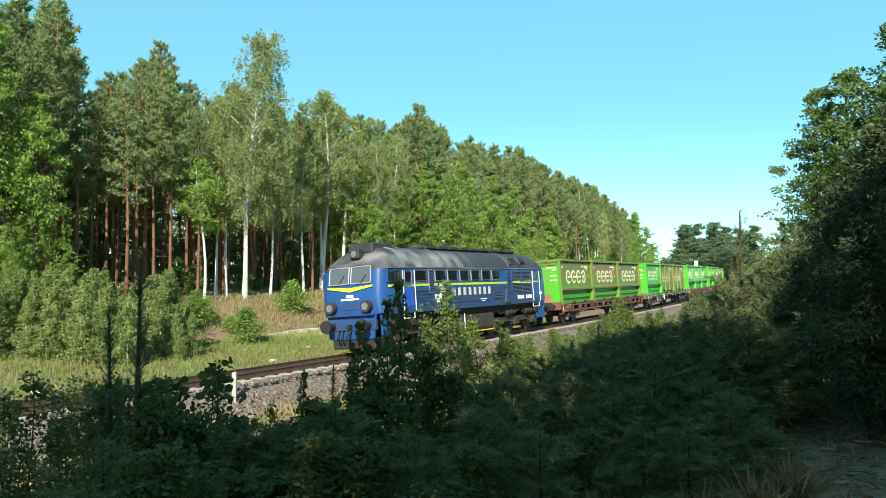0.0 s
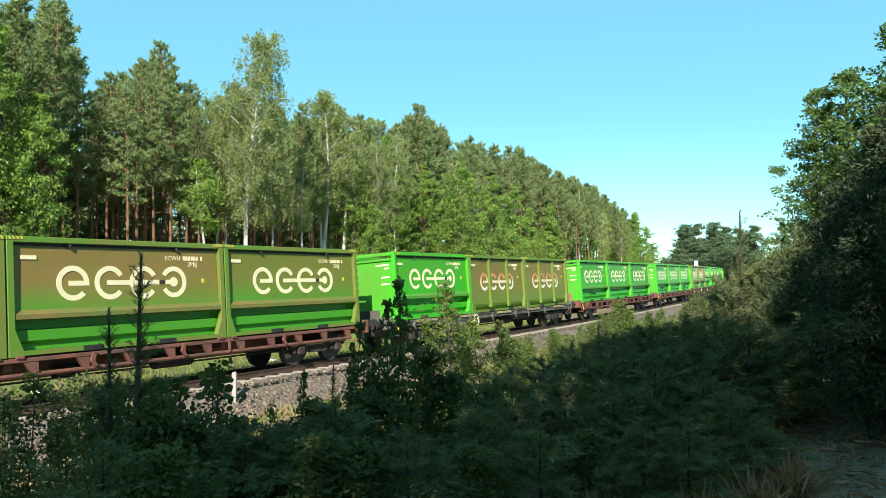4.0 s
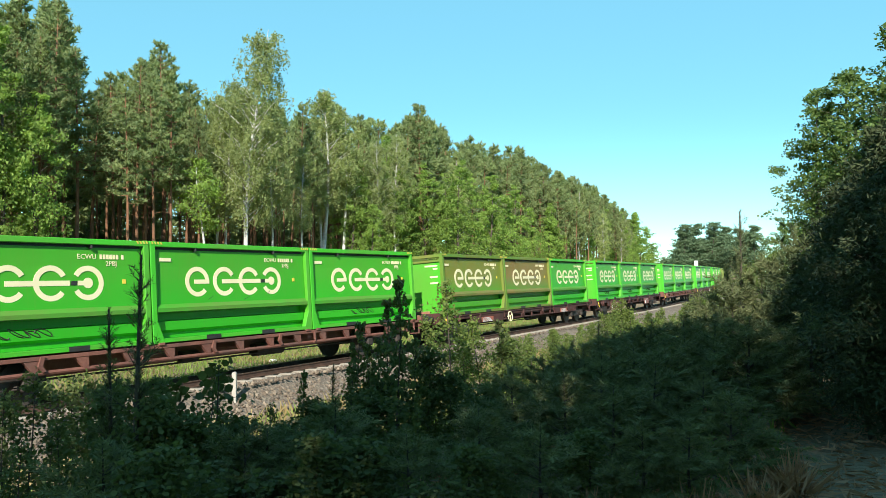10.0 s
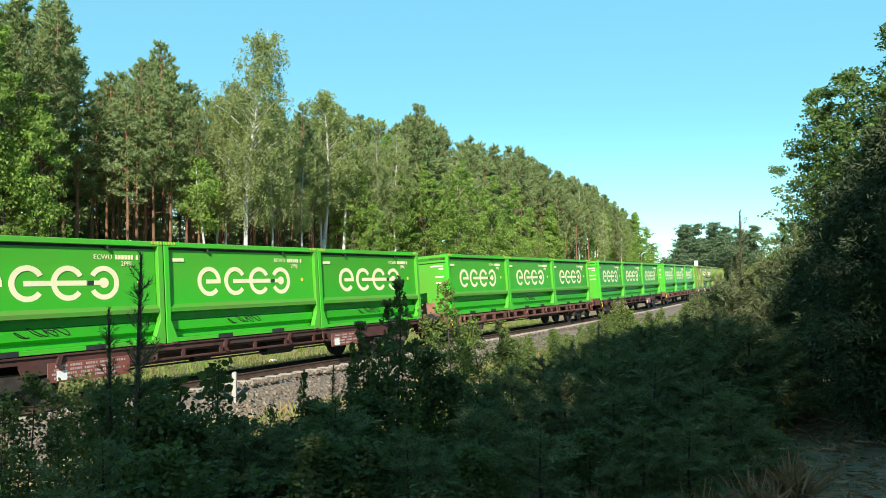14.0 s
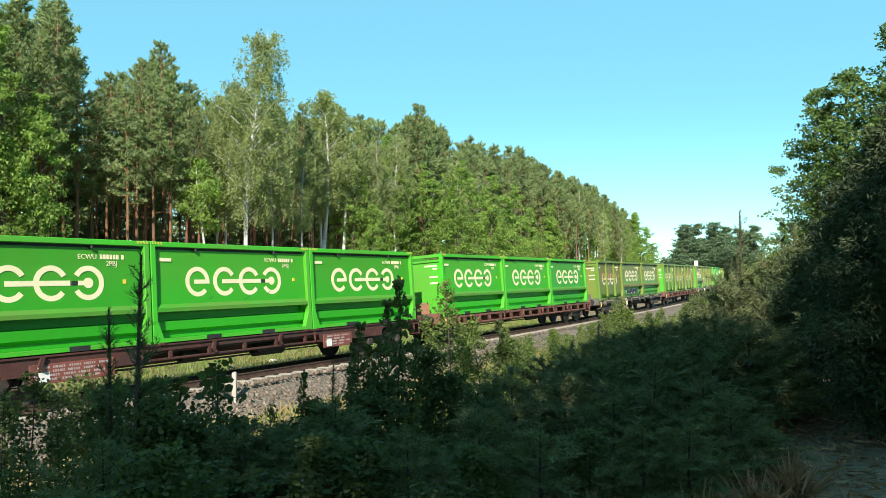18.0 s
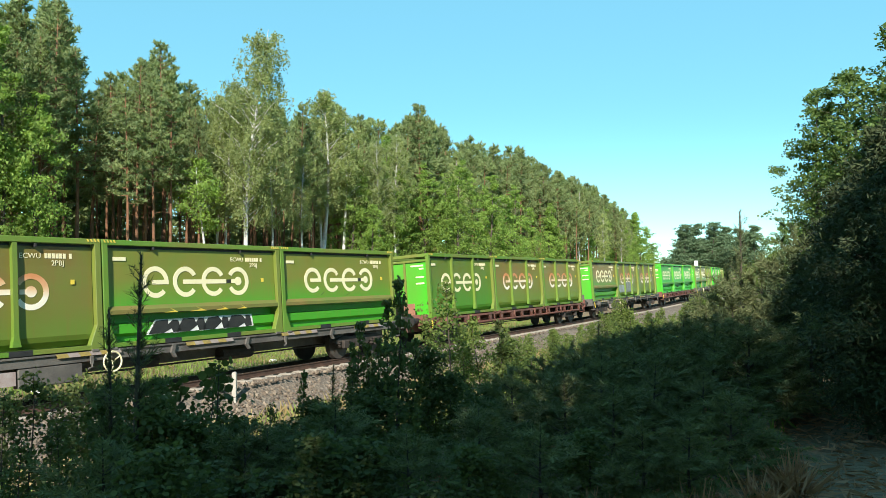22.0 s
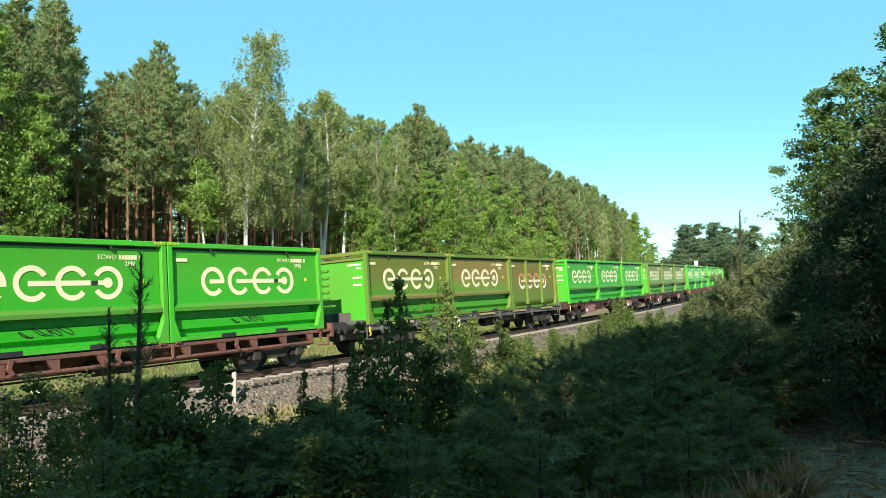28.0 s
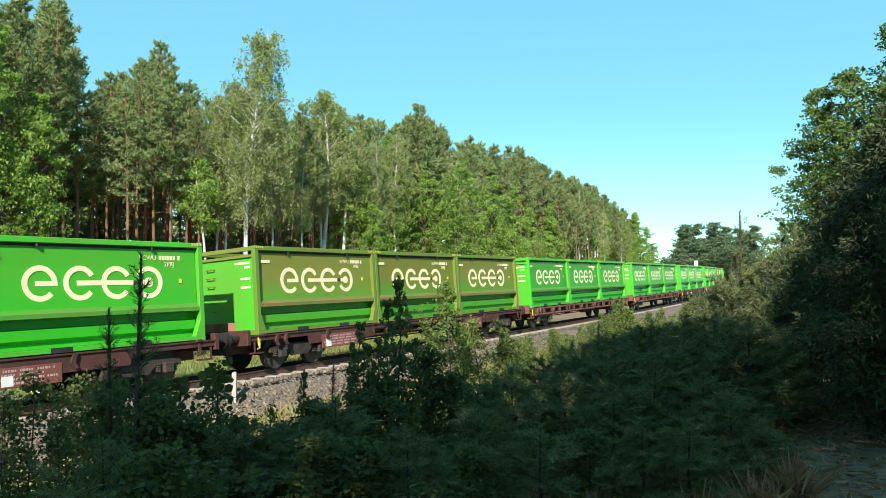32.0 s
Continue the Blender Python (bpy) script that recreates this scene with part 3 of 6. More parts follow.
    face = 1.172 if kind == "bulged" else 1.163
    part("lettering", written("ECWU", 0.17, -1.12, 2.17, face), CREAM, root, "cream stencilled letters")
    part("lettering", written("2PBJ", 0.17, -1.86, 2.01, face), CREAM, root, "cream stencilled letters")
    bm = bmesh.new()
    for k in range(7):
        x = -1.71 - k * 0.088 - (0.06 if k > 5 else 0)
        box(x - 0.062, x, face - 0.012, face + 0.004, 2.172, 2.285, 0, bm)
    part("lettering", bm, CREAM, root)
    part("lettering_bar", box(2.32, 2.68, 1.16, 1.184, 2.14, 2.23), CREAM, root)
    part("sticker", box(-2.40, -2.31, 1.165, 1.182, 1.57, 1.68), YELLOW, root, "small yellow sticker")
    for z, w in ((2.13, 0.62), (2.0, 0.22), (1.66, 0.40), (1.40, 0.40)):
        part("lettering_bar", box(hx - 0.076, hx - 0.064, 0.98 - w, 0.98, z, z + 0.065), CREAM, root)
    graffiti(root, marks)
    if marks == "scribble":
        part("warning_sign", extrude_poly([(-0.16, 0.86), (0.06, 0.86), (-0.05, 1.08)], "x", hx - 0.076, hx - 0.06), YELLOW, root, "yellow warning triangle")
    for sx in (1, -1):
        bm = bmesh.new()
        for k in range(4):
            x = sx * (hx - 0.06 - k * 0.09)
            extrude_poly([(x - 0.04, CH - 0.075), (x, CH - 0.075), (x + 0.03, CH - 0.008), (x - 0.01, CH - 0.008)], "y", hy + 0.002, hy + 0.013, bm)
        part("hazard_stripes", bm, YELLOW, root, "yellow hazard stripes")
    return root


HALF = 10.22  # half the length of a wagon over its buffers
PIVOT = 7.1


def bogie_parts(root, x, rolling):
    bg = part("bogie", box(x - 0.35, x + 0.35, -0.95, 0.95, 0.50, 0.72, 0.03), BOGIE, root)
    for sy in (-1, 1):
        y0, y1 = sorted((sy * 0.94, sy * 1.08))
        poly = [(-1.35, 0.52), (-1.35, 0.66), (-0.9, 0.74), (0.9, 0.74), (1.35, 0.66), (1.35, 0.52), (1.1, 0.50), (0.6, 0.58), (0.35, 0.36), (-0.35, 0.36), (-0.6, 0.58), (-1.1, 0.50)]
        bm = extrude_poly([(x + u, v) for u, v in poly], "y", y0, y1)
        for ax in (-0.9, 0.9):
            box(x + ax - 0.15, x + ax + 0.15, *sorted((sy * 1.0, sy * 1.20)), 0.34, 0.62, 0.03, bm)
            for k in (-0.24, 0.24):
                for h in range(4):
                    rod((x + ax + k, sy * 1.05, 0.40 + h * 0.055), (x + ax + k, sy * 1.05, 0.43 + h * 0.055), 0.085, 8, bm)
        part("side_frame", bm, BOGIE, bg)
    for ax in (-0.9, 0.9):
        own = bmesh.new()
        for sy in (-1, 1):
            rod((0, sy * 0.68, 0), (0, sy * 0.82, 0), 0.50, 24, own)
            rod((0, sy * 0.66, 0), (0, sy * 0.69, 0), 0.525, 24, own)
            rod((0, sy * 0.82, 0), (0, sy * 0.90, 0), 0.14, 12, own)
        rod((0, -0.95, 0), (0, 0.95, 0), 0.08, 10, own)
        for k in range(2):
            box(-0.03, 0.03, 0.815, 0.83, 0.2, 0.36, 0, own)
        ws = part("wheelset", own, TYRE, bg)
        ws.matrix_basis = pose(x + ax, 0, 0.50)
        ROLL[ws.data.name] = 0.50
    return bg


def wagon(kind, steel, label):
    root = thing("flat_wagon", label, "freight wagon", "container wagons of the train")
    flap = {"open": 0.52, "striped": 0.35, "plated": 0.16, "boxed": 0.3}[kind]
    for sy in (-1, 1):
        y = sy * 1.22
        if kind == "open":
            bm = box(-HALF + 0.75, HALF - 0.75, y - 0.06, y + 0.06, 0.98, 1.075, 0.01)
            part("side_sill", bm, steel, root)
            bm = rod((-HALF + 1.6, y, 0.70), (HALF - 1.6, y, 0.70), 0.05, 8)
            part("side_rail", bm, steel, root)
            for k in range(15):
                x = -HALF + 1.7 + k * (2 * HALF - 3.4) / 14
                bm = extrude_poly([(x - 0.05, 0.98), (x + 0.28, 0.98), (x + 0.05, 0.68), (x - 0.05, 0.68)], "y", y - 0.045, y + 0.045)
                part("bracket", bm, steel, root)
        else:
            poly = [(-HALF + 0.75, 1.075), (HALF - 0.75, 1.075), (HALF - 0.75, 0.92), (6.9, 0.92), (6.8, 0.66), (3.5, 0.66), (3.35, 0.92), (-3.35, 0.92), (-3.5, 0.66), (-6.8, 0.66), (-6.9, 0.92), (-HALF + 0.75, 0.92)] if kind in ("plated", "boxed") else \
                [(-HALF + 0.75, 1.075), (HALF - 0.75, 1.075), (HALF - 0.75, 0.86), (-HALF + 0.75, 0.86)]
            bm = extrude_poly(poly, "y", y - 0.03, y + 0.03)
            part("side_sill", bm, steel, root)
            part("sill_flange", box(-HALF + 0.75, HALF - 0.75, y - 0.07, y + 0.07, 1.045, 1.09, 0.006), steel, root)
        if kind in ("plated", "boxed"):
            part("truss_rod", rod((-3.4, y, 0.70), (3.4, y, 0.70), 0.035, 6), steel, root)
            for k in range(5):
                part("bracket", box(-2.75 + k * 1.3, -2.65 + k * 1.3, y - 0.03, y + 0.03, 0.69, 0.93), steel, root)
    part("centre_sill", box(-HALF + 0.7, HALF - 0.7, -0.3, 0.3, 0.55, 1.0, 0.02), steel, root)
    for k in range(7):
        x = -9.0 + k * 3.0
        part("cross_member", box(x - 0.1, x + 0.1, -1.16, 1.16, 0.82, 1.04, 0.01), steel, root)
    for sx in (-1, 1):
        part("headstock", box(*sorted((sx * (HALF - 0.62), sx * (HALF - 0.78))), -1.28, 1.28, 0.80, 1.26, 0.02), steel, root)
        part("coupling", rod((sx * (HALF - 0.65), 0, 1.0), (sx * (HALF - 0.05), 0, 0.96), 0.06, 8), BLACK, root)
        for sy in (-1, 1):
            bm = rod((sx * (HALF - 0.62), sy * 0.875, 1.02), (sx * (HALF - 0.08), sy * 0.875, 1.02), 0.11, 12)
            rod((sx * (HALF - 0.08), sy * 0.875, 1.02), (sx * HALF, sy * 0.875, 1.02), 0.23, 16, bm)
            part("buffer", bm, BLACK, root)
        part("step", box(*sorted((sx * (HALF - 0.9), sx * (HALF - 1.25))), 1.05, 1.3, 0.55, 0.59), steel, root)
        part("step_hanger", box(*sorted((sx * (HALF - 0.9), sx * (HALF - 0.94))), 1.24, 1.28, 0.55, 0.9), steel, root)
        bogie_parts(root, sx * PIVOT, True)
        part("end_flap", box(*sorted((sx * (HALF - 0.66), sx * (HALF - 0.70))), -0.75, 0.75, 1.2, 1.2 + flap, 0.01), FLAP if kind != "striped" else GREY, root, "rusty folding end flap")
    for k in range(4):
        for c in (-1, 0, 1):
            if k < 2:
                x = c * 6.1 + (2.8 if k else -2.8)
                part("twist_lock", box(x - 0.09, x + 0.09, 1.16, 1.32, 1.06, 1.13, 0.01), steel, root)
    if kind == "striped":
        for g in range(5):
            for k in range(6):
                x = -8.2 + g * 3.6 + k * 0.27
                part("edge_stripe", extrude_poly([(x, 0.99), (x + 0.27, 0.99), (x + 0.33, 1.085), (x + 0.06, 1.085)], "y", 1.26, 1.305), OCHRE if k % 2 else DIMMED, root)
        part("tool_box", box(3.6, 5.1, 1.02, 1.24, 0.42, 0.84, 0.02), GREY, root, "pale grey equipment box")
        part("data_plate", box(5.15, 5.5, 1.2, 1.235, 0.50, 0.80), DIMMED, root)
    if kind == "boxed":
        for x, w in ((5.2, 1.05), (-4.3, 0.75)):
            part("data_plate", box(x - w, x + w, 1.235, 1.262, 0.46, 0.90, 0.008), OXIDE, root, "dark oxide red lettered plate")
            for k in range(4):
                bm, x0 = bmesh.new(), x + w - 0.10 - 0.05 * (k % 2)
                for c in range(30):
                    step = 0.035 + 0.03 * ((c * 5 + k * 3) % 4 == 0)
                    if x0 - step > x - w + 0.1 + 0.3 * (k % 2) and (c * 7 + k) % 6:
                        box(x0 - step, x0, 1.26, 1.266, 0.80 - k * 0.09, 0.85 - k * 0.09, 0, bm)
                    x0 -= step + 0.02
                part("lettering", bm, DIMMED, root)
            part("label_card", box(x - 0.25 + w * 0.8, x + w * 0.8, 1.26, 1.27, 0.50, 0.72), WHITE, root, "white waybill card")
    if kind in ("plated", "boxed"):
        part("truss_plate", box(-3.3, 3.3, 1.16, 1.19, 0.86, 0.94), steel, root)
    if kind == "plated":
        for x in (5.2, -4.8):
            part("data_plate", box(x - 0.62, x + 0.62, 1.245, 1.262, 0.68, 0.90), RED, root, "oxide red plate")
            for k in range(4):
                part("lettering_bar", box(x - 0.2 - 0.1 * k, x + 0.5, 1.26, 1.27, 0.84 - k * 0.05, 0.862 - k * 0.05), WHITE, root)
    part("air_tank", rod((-2.4, 0.45, 0.62), (-1.2, 0.45, 0.62), 0.2, 12), BOGIE, root)
    part("brake_cylinder", rod((0.9, 0.35, 0.66), (1.5, 0.35, 0.66), 0.16, 12), BOGIE, root)
    for sy in (1, -1):
        part("brake_rod", rod((-6.2, sy * 0.62, 0.52), (6.2, sy * 0.62, 0.52), 0.025, 6), BOGIE, root)
    for x in (9.15, 3.4, -3.1, -8.9):
        bm = rod((x, 1.27, 1.02), (x, 1.31, 0.72), 0.022, 6)
        rod((x, 1.31, 0.72), (x + 0.12, 1.33, 0.69), 0.02, 6, bm)
        box(x - 0.05, x + 0.05, 1.28, 1.31, 0.78, 0.98, 0.01, bm)
        part("hook", bm, YELLOW if x == 9.15 else steel, root, "yellow painted rope hook" if x == 9.15 else "")
    for x in (8.3, 7.9, 5.9, 1.0, -1.6, -5.4):
        part("latch", extrude_poly([(x, 1.06), (x + 0.10, 1.06), (x + 0.16, 0.86), (x + 0.06, 0.72), (x - 0.02, 0.74), (x + 0.06, 0.86)], "y", 1.25, 1.32), steel, root)
    if kind in ("plated", "striped"):
        bm = bmesh.new()
        for i in range(16):
            a, b2 = 2 * math.pi * i / 16, 2 * math.pi * (i + 1) / 16
            rod((2.9 + 0.24 * math.cos(a), 1.36, 0.80 + 0.24 * math.sin(a)), (2.9 + 0.24 * math.cos(b2), 1.36, 0.80 + 0.24 * math.sin(b2)), 0.022, 6, bm)
        for i in range(3):
            a = math.pi * 2 * i / 3 + 0.52
            rod((2.9, 1.36, 0.80), (2.9 + 0.24 * math.cos(a), 1.36, 0.80 + 0.24 * math.sin(a)), 0.018, 6, bm)
        rod((2.9, 1.2, 0.80), (2.9, 1.38, 0.80), 0.03, 8, bm)
        part("brake_handwheel", bm, CREAM, root, "cream brake handwheel")
    return root


# fronts of the container rows behind the start; what each wagon is and carries (g green, o olive, b brown; capital: ribbed)
FRONTS = [24.29, 44.87, 65.52, 86.52, 107.06, 127.34, 147.94, 168.45, 188.96, 209.77, 230.55, 251.12, 271.89, 292.62, 312.75, 332.96, 352.85]
FRONTS += [FRONTS[-1] + 20.5 * (i + 1) for i in range(9)]
LOADS = [("open", "obo"), ("striped", "gBB"), ("open", "sgg"), ("open", "scs"), ("plated", "obg"), ("boxed", "sss"), ("open", "gsg"), ("boxed", "gcg"), ("open", "cgg"),
         ("striped", "Bto"), ("open", "OBB"), ("striped", "bPB"), ("open", "gss"), ("striped", "obB"), ("boxed", "gcg"), ("boxed", "ooo"), ("open", "ggg"), ("open", "sgg"),
         ("plated", "ggs"), ("open", "gcg"), ("open", "ogg"), ("open", "ggg"), ("plated", "ggo"), ("open", "ggg"), ("open", "ggg"), ("open", "ggg")]


def build_wagons():
    wagons = {"open": wagon("open", RUST, "brown open-framed container flat wagon on two bogies"),
              "plated": wagon("plated", MAROON, "dark maroon container flat wagon with lettered sill plates"),
              "boxed": wagon("boxed", MAROON, "dark maroon container flat wagon with large red lettered plates"),
              "striped": wagon("striped", GREY, "grey container flat wagon with yellow edge stripes")}
    say = "bright green steel open-top refuse container with cream rings"
    boxes = {
        "g": container("bulged", GREEN_FRAME, P_GREEN, CREAM, say),
        "s": container("bulged", GREEN_FRAME, P_GREEN, CREAM, "bright green steel refuse container with scribbled foot", marks="scribble"),
        "c": container("bulged", GREEN_FRAME, P_GREEN, CREAM, "bright green steel refuse container with scratched side", marks="scratch"),
        "t": container("bulged", OLIVE_FRAME, P_OLIVE, CREAM, "green steel refuse container with graffiti along its foot", marks="tag"),
        "o": container("bulged", OLIVE_FRAME, P_OLIVE, CREAM, "olive green dusty steel open-top refuse container with cream rings", GREEN_FRAME, marks="scratch"),
        "b": container("bulged", OLIVE_FRAME, P_BROWN, CREAM, "brown dusted green steel open-top refuse container with cream rings", GREEN_FRAME),
        "O": container("ribbed", OLIVE_FRAME, P_MOSS, CREAM, "olive green ribbed steel open-top refuse container with cream rings", GREEN_FRAME),
        "B": container("ribbed", OLIVE_FRAME, P_RUSTIC, ORANGE, "brown dusted ribbed steel open-top refuse container with rusty rings", OLIVE_FRAME),
        "P": container("ribbed", OLIVE_FRAME, P_RUSTIC, ORANGE, "brown ribbed steel refuse container with pale graffiti field", GREEN_FRAME, marks="patch")}
    used = set()
    for front, (kind, load) in zip(FRONTS, LOADS):
        q = front + 9.13
        w = wagons[kind] if kind not in used else copy_thing(wagons[kind], Matrix())
        used.add(kind)
        mover(w, q, PIVOT)
        for i, c in enumerate(load):
            b = boxes[c] if c not in used else copy_thing(boxes[c], Matrix())
            used.add(c)
            mover(b, q, PIVOT, pose(6.1 - 6.1 * i, 0, 1.097))


build_wagons()

# ---- the locomotive ----
FRAME = surface("dull_aluminium_frame", (0.20, 0.21, 0.22), (0.34, 0.35, 0.36), 3, 25, 0.5, 0.2, 0.05)
DULL = surface("chalky_white_paint", (0.50, 0.50, 0.48), (0.62, 0.62, 0.59), 2, 25, 0.6, 0, 0.05)
BLUE = surface("blue_loco_paint", (0.006, 0.062, 0.235), (0.009, 0.078, 0.29), 1.0, 20, 0.4, 0, 0.1, 0.004, dirt=(0.025, 0.07, 0.18))
DOOR = surface("repainted_blue_door", (0.012, 0.07, 0.42), (0.016, 0.085, 0.48), 1.0, 20, 0.35, 0, 0.05)
SLATE = surface("slate_blue_slat_paint", (0.032, 0.046, 0.078), (0.05, 0.068, 0.11), 2, 20, 0.5)
GRIME = surface("grimy_blue_loco_paint", (0.020, 0.046, 0.105), (0.008, 0.056, 0.195), 0.8, 20, 0.6, 0, 0.15, 0.004, dirt=(0.05, 0.055, 0.07), stretch=(1, 1, 1.6))
ROOF = surface("sooty_roof_paint", (0.04, 0.04, 0.042), (0.10, 0.10, 0.104), 0.9, 18, 0.5, 0, 0.2, 0.006, dirt=(0.30, 0.30, 0.29), stretch=(0.6, 1, 1))
SOOT = surface("soot_black_steel", (0.018, 0.018, 0.019), (0.045, 0.044, 0.043), 1.5, 18, 0.6, 0, 0.3, 0.006)


def roof_paint():
    """Sooty roof whose flanks are bleached pale over the front engine bay."""
    m, nt, b = nodes_of("bleached_roof_paint")
    tc = nt.nodes.new("ShaderNodeTexCoord")
    sep = nt.nodes.new("ShaderNodeSeparateXYZ")
    nt.links.new(tc.outputs["Object"], sep.inputs[0])
    big, small = noise_node(nt, 0.9, 5, stretch=(1.6, 1, 1)), noise_node(nt, 16, 3)
    col = ramp_node(nt, big.outputs[0], [(0.35, (0.020, 0.020, 0.020)), (0.65, (0.055, 0.053, 0.052))]).outputs[0]
    mask = ramp_node(nt, sep.outputs["X"], [(0.0, (0, 0, 0)), (1.0, (1, 1, 1))])
    rng = nt.nodes.new("ShaderNodeMapRange")
    rng.inputs["From Min"].default_value, rng.inputs["From Max"].default_value = -8, 8
    nt.links.new(sep.outputs["X"], rng.inputs["Value"])
    nt.links.new(rng.outputs[0], mask.inputs[0])
    for p, v in ((0.50, 0.0), (0.56, 0.35), (0.68, 0.7), (0.88, 0.95), (0.94, 0.5), (0.965, 0.0)):
        e = mask.color_ramp.elements.new(p)
        e.color = (v, v, v, 1)
    mask.color_ramp.elements[0].color = mask.color_ramp.elements[-1].color = (0, 0, 0, 1)
    flank = nt.nodes.new("ShaderNodeMapRange")
    flank.inputs["From Min"].default_value, flank.inputs["From Max"].default_value = 3.98, 3.6
    nt.links.new(sep.outputs["Z"], flank.inputs["Value"])
    k = mix_node(nt, 1.0, mask.outputs[0], ramp_node(nt, big.outputs[0], [(0.36, (0.15, 0.15, 0.15)), (0.6, (1, 1, 1))]).outputs[0], "MULTIPLY")
    k = mix_node(nt, 1.0, k, flank.outputs[0], "MULTIPLY")
    col = mix_node(nt, k, col, (0.34, 0.335, 0.32))
    nt.links.new(col, b.inputs["Base Color"])
    b.inputs["Roughness"].default_value = 0.5
    bump_to(nt, b, small.outputs[0], 0.2, 0.006)
    return m


ROOF_SKIN = roof_paint()
LIME = surface("lime_stripe_paint", (0.50, 0.68, 0.04), (0.42, 0.60, 0.05), 2, 20, 0.45)
GLASS_M, _nt, _b = nodes_of("dark_window_glass")
_b.inputs["Base Color"].default_value, _b.inputs["Roughness"].default_value = (0.010, 0.012, 0.014, 1), 0.08
# windscreens: lighter grey base paints in the sky's reflection
SCREEN_M, _nt, _b = nodes_of("windscreen_sky_grey")
_b.inputs["Base Color"].default_value, _b.inputs["Roughness"].default_value = (0.085, 0.10, 0.105, 1), 0.06
LAMP_M, _nt, _b = nodes_of("headlamp_glass")
_b.inputs["Base Color"].default_value, _b.inputs["Roughness"].default_value = (0.16, 0.16, 0.15, 1), 0.08


def loco_section():
    return [(1.40, 1.42), (1.475, 1.46), (1.475, 2.2), (1.475, 3.09), (1.455, 3.18), (1.37, 3.40), (1.17, 3.66), (0.87, 3.87), (0.45, 4.0), (0.0, 4.04)]


def loco_end(z):
    return float(np.interp(z, [1.4, 2.45, 2.56, 3.12, 3.3, 3.6, 4.05], [7.58, 7.58, 7.56, 7.44, 7.32, 6.98, 6.4]))


def build_loco():
    root = thing("diesel_locomotive", "blue double-cab diesel locomotive with sooty roof, pulling the train", "locomotive")
    prof = loco_section()
    half = prof + [(-y, z) for y, z in prof[::-1][1:]]
    st = [0.0, 0.4, 0.7, 0.82, 0.9, 0.95, 0.98, 1.0]
    sq = [1.0, 1.0, 0.985, 0.955, 0.91, 0.86, 0.80, 0.71]
    verts, rows = [], []
    xs = [(-1, e, w) for e, w in zip(st[::-1], sq[::-1])] + [(1, e, w) for e, w in zip(st, sq)]
    for sx, e, w in xs:
        row = []
        for y, z in half:
            row.append(len(verts))
            verts.append((sx * (6.0 + (loco_end(z) + (0.6 if sx < 0 else 0.0) - 6.0) * e), y * w, z - (0.03 * e * e if z > 3.3 else 0)))
        rows.append(row)
    body_f, roof_f = [], []
    for a, b in zip(rows, rows[1:]):
        for i in range(len(half) - 1):
            f = (a[i], a[i + 1], b[i + 1], b[i])
            (roof_f if min(half[i][1], half[i + 1][1]) >= 3.08 else body_f).append(f)
    n = len(half)
    for row, flip in ((rows[0], True), (rows[-1], False)):
        for i in range(n // 2):
            f = tuple(dict.fromkeys((row[i], row[i + 1], row[n - 2 - i], row[n - 1 - i])))
            (roof_f if half[i][1] >= 3.08 else body_f).append(f[::-1] if flip else f)
    body_f.append(tuple(r[0] for r in rows) + tuple(r[-1] for r in rows[::-1]))
    for nm, fs, m in (("body", body_f, BLUE), ("roof", roof_f, ROOF_SKIN)):
        keep = sorted({i for f in fs for i in f})
        ix = {v: k for k, v in enumerate(keep)}
        me = mesh_of(nm, [verts[i] for i in keep], [tuple(ix[i] for i in f) for f in fs], m, True)
        bm = bmesh.new()
        bm.from_mesh(me)
        bmesh.ops.recalc_face_normals(bm, faces=bm.faces)
        bm.to_mesh(me)
        bm.free()
        me.set_sharp_from_angle(angle=radians(35))
        part(nm, me, m, root)
    Y = 1.475
    side = lambda sy, a, c: sorted((sy * (Y + a), sy * (Y + c)))
    for sy in (1, -1):
        part("side_cladding", box(-6.0, 5.35, *side(sy, -0.02, 0.012), 1.55, 2.30, 0.004), GRIME, root, "grimy blue ribbed side")
        for k in range(5):
            z = 1.66 + k * 0.13
            for x0, x1 in ((4.0, 5.3), (2.75, 3.85) if k < 2 else (3.9, 4.0), (-1.35, 2.7) if k in (0, 4) else (-1.4, -1.35)):
                if x1 - x0 > 0.5:
                    part("side_rib", box(x0, x1, *side(sy, 0.008, 0.03), z, z + 0.028), GRIME, root)
        for k in range(3):
            part("side_rib", box(6.35, 7.3, *side(sy, 0.0, 0.018), 1.75 + k * 0.17, 1.775 + k * 0.17), BLUE, root)
        part("stripe", box(-3.0, 7.12, *side(sy, -0.03, 0.018), 2.39, 2.485), LIME, root, "lime green waist stripe")
        part("stripe", box(-7.12, -6.0, *side(sy, -0.03, 0.026), 2.43, 2.485), LIME, root)
        part("solebar", box(-7.2, 7.2, *side(sy, -0.06, 0.02), 1.38, 1.56, 0.01), GRIME, root)
        part("drip_rail", box(-7.2, 7.2, *side(sy, -0.05, 0.03), 3.09, 3.14, 0.006), ROOF, root)
        for x0, x1 in ((4.5, 5.31), (2.97, 3.75), (1.97, 2.71), (0.94, 1.66), (-0.09, 0.62), (-1.2, -0.41), (-2.22, -1.44), (6.36, 7.18), (-7.20, -6.98)):
            cab = abs(x0) > 6
            fr = part("window_frame", box(x0 - 0.05, x1 + 0.05, *side(sy, -0.03, 0.02), 2.53, 3.07, 0.05), BLUE if cab else FRAME, root)
            part("pane", box(x0, x1, *side(sy, 0.0, 0.026), 2.57, 3.03, 0.04), GLASS_M, fr)
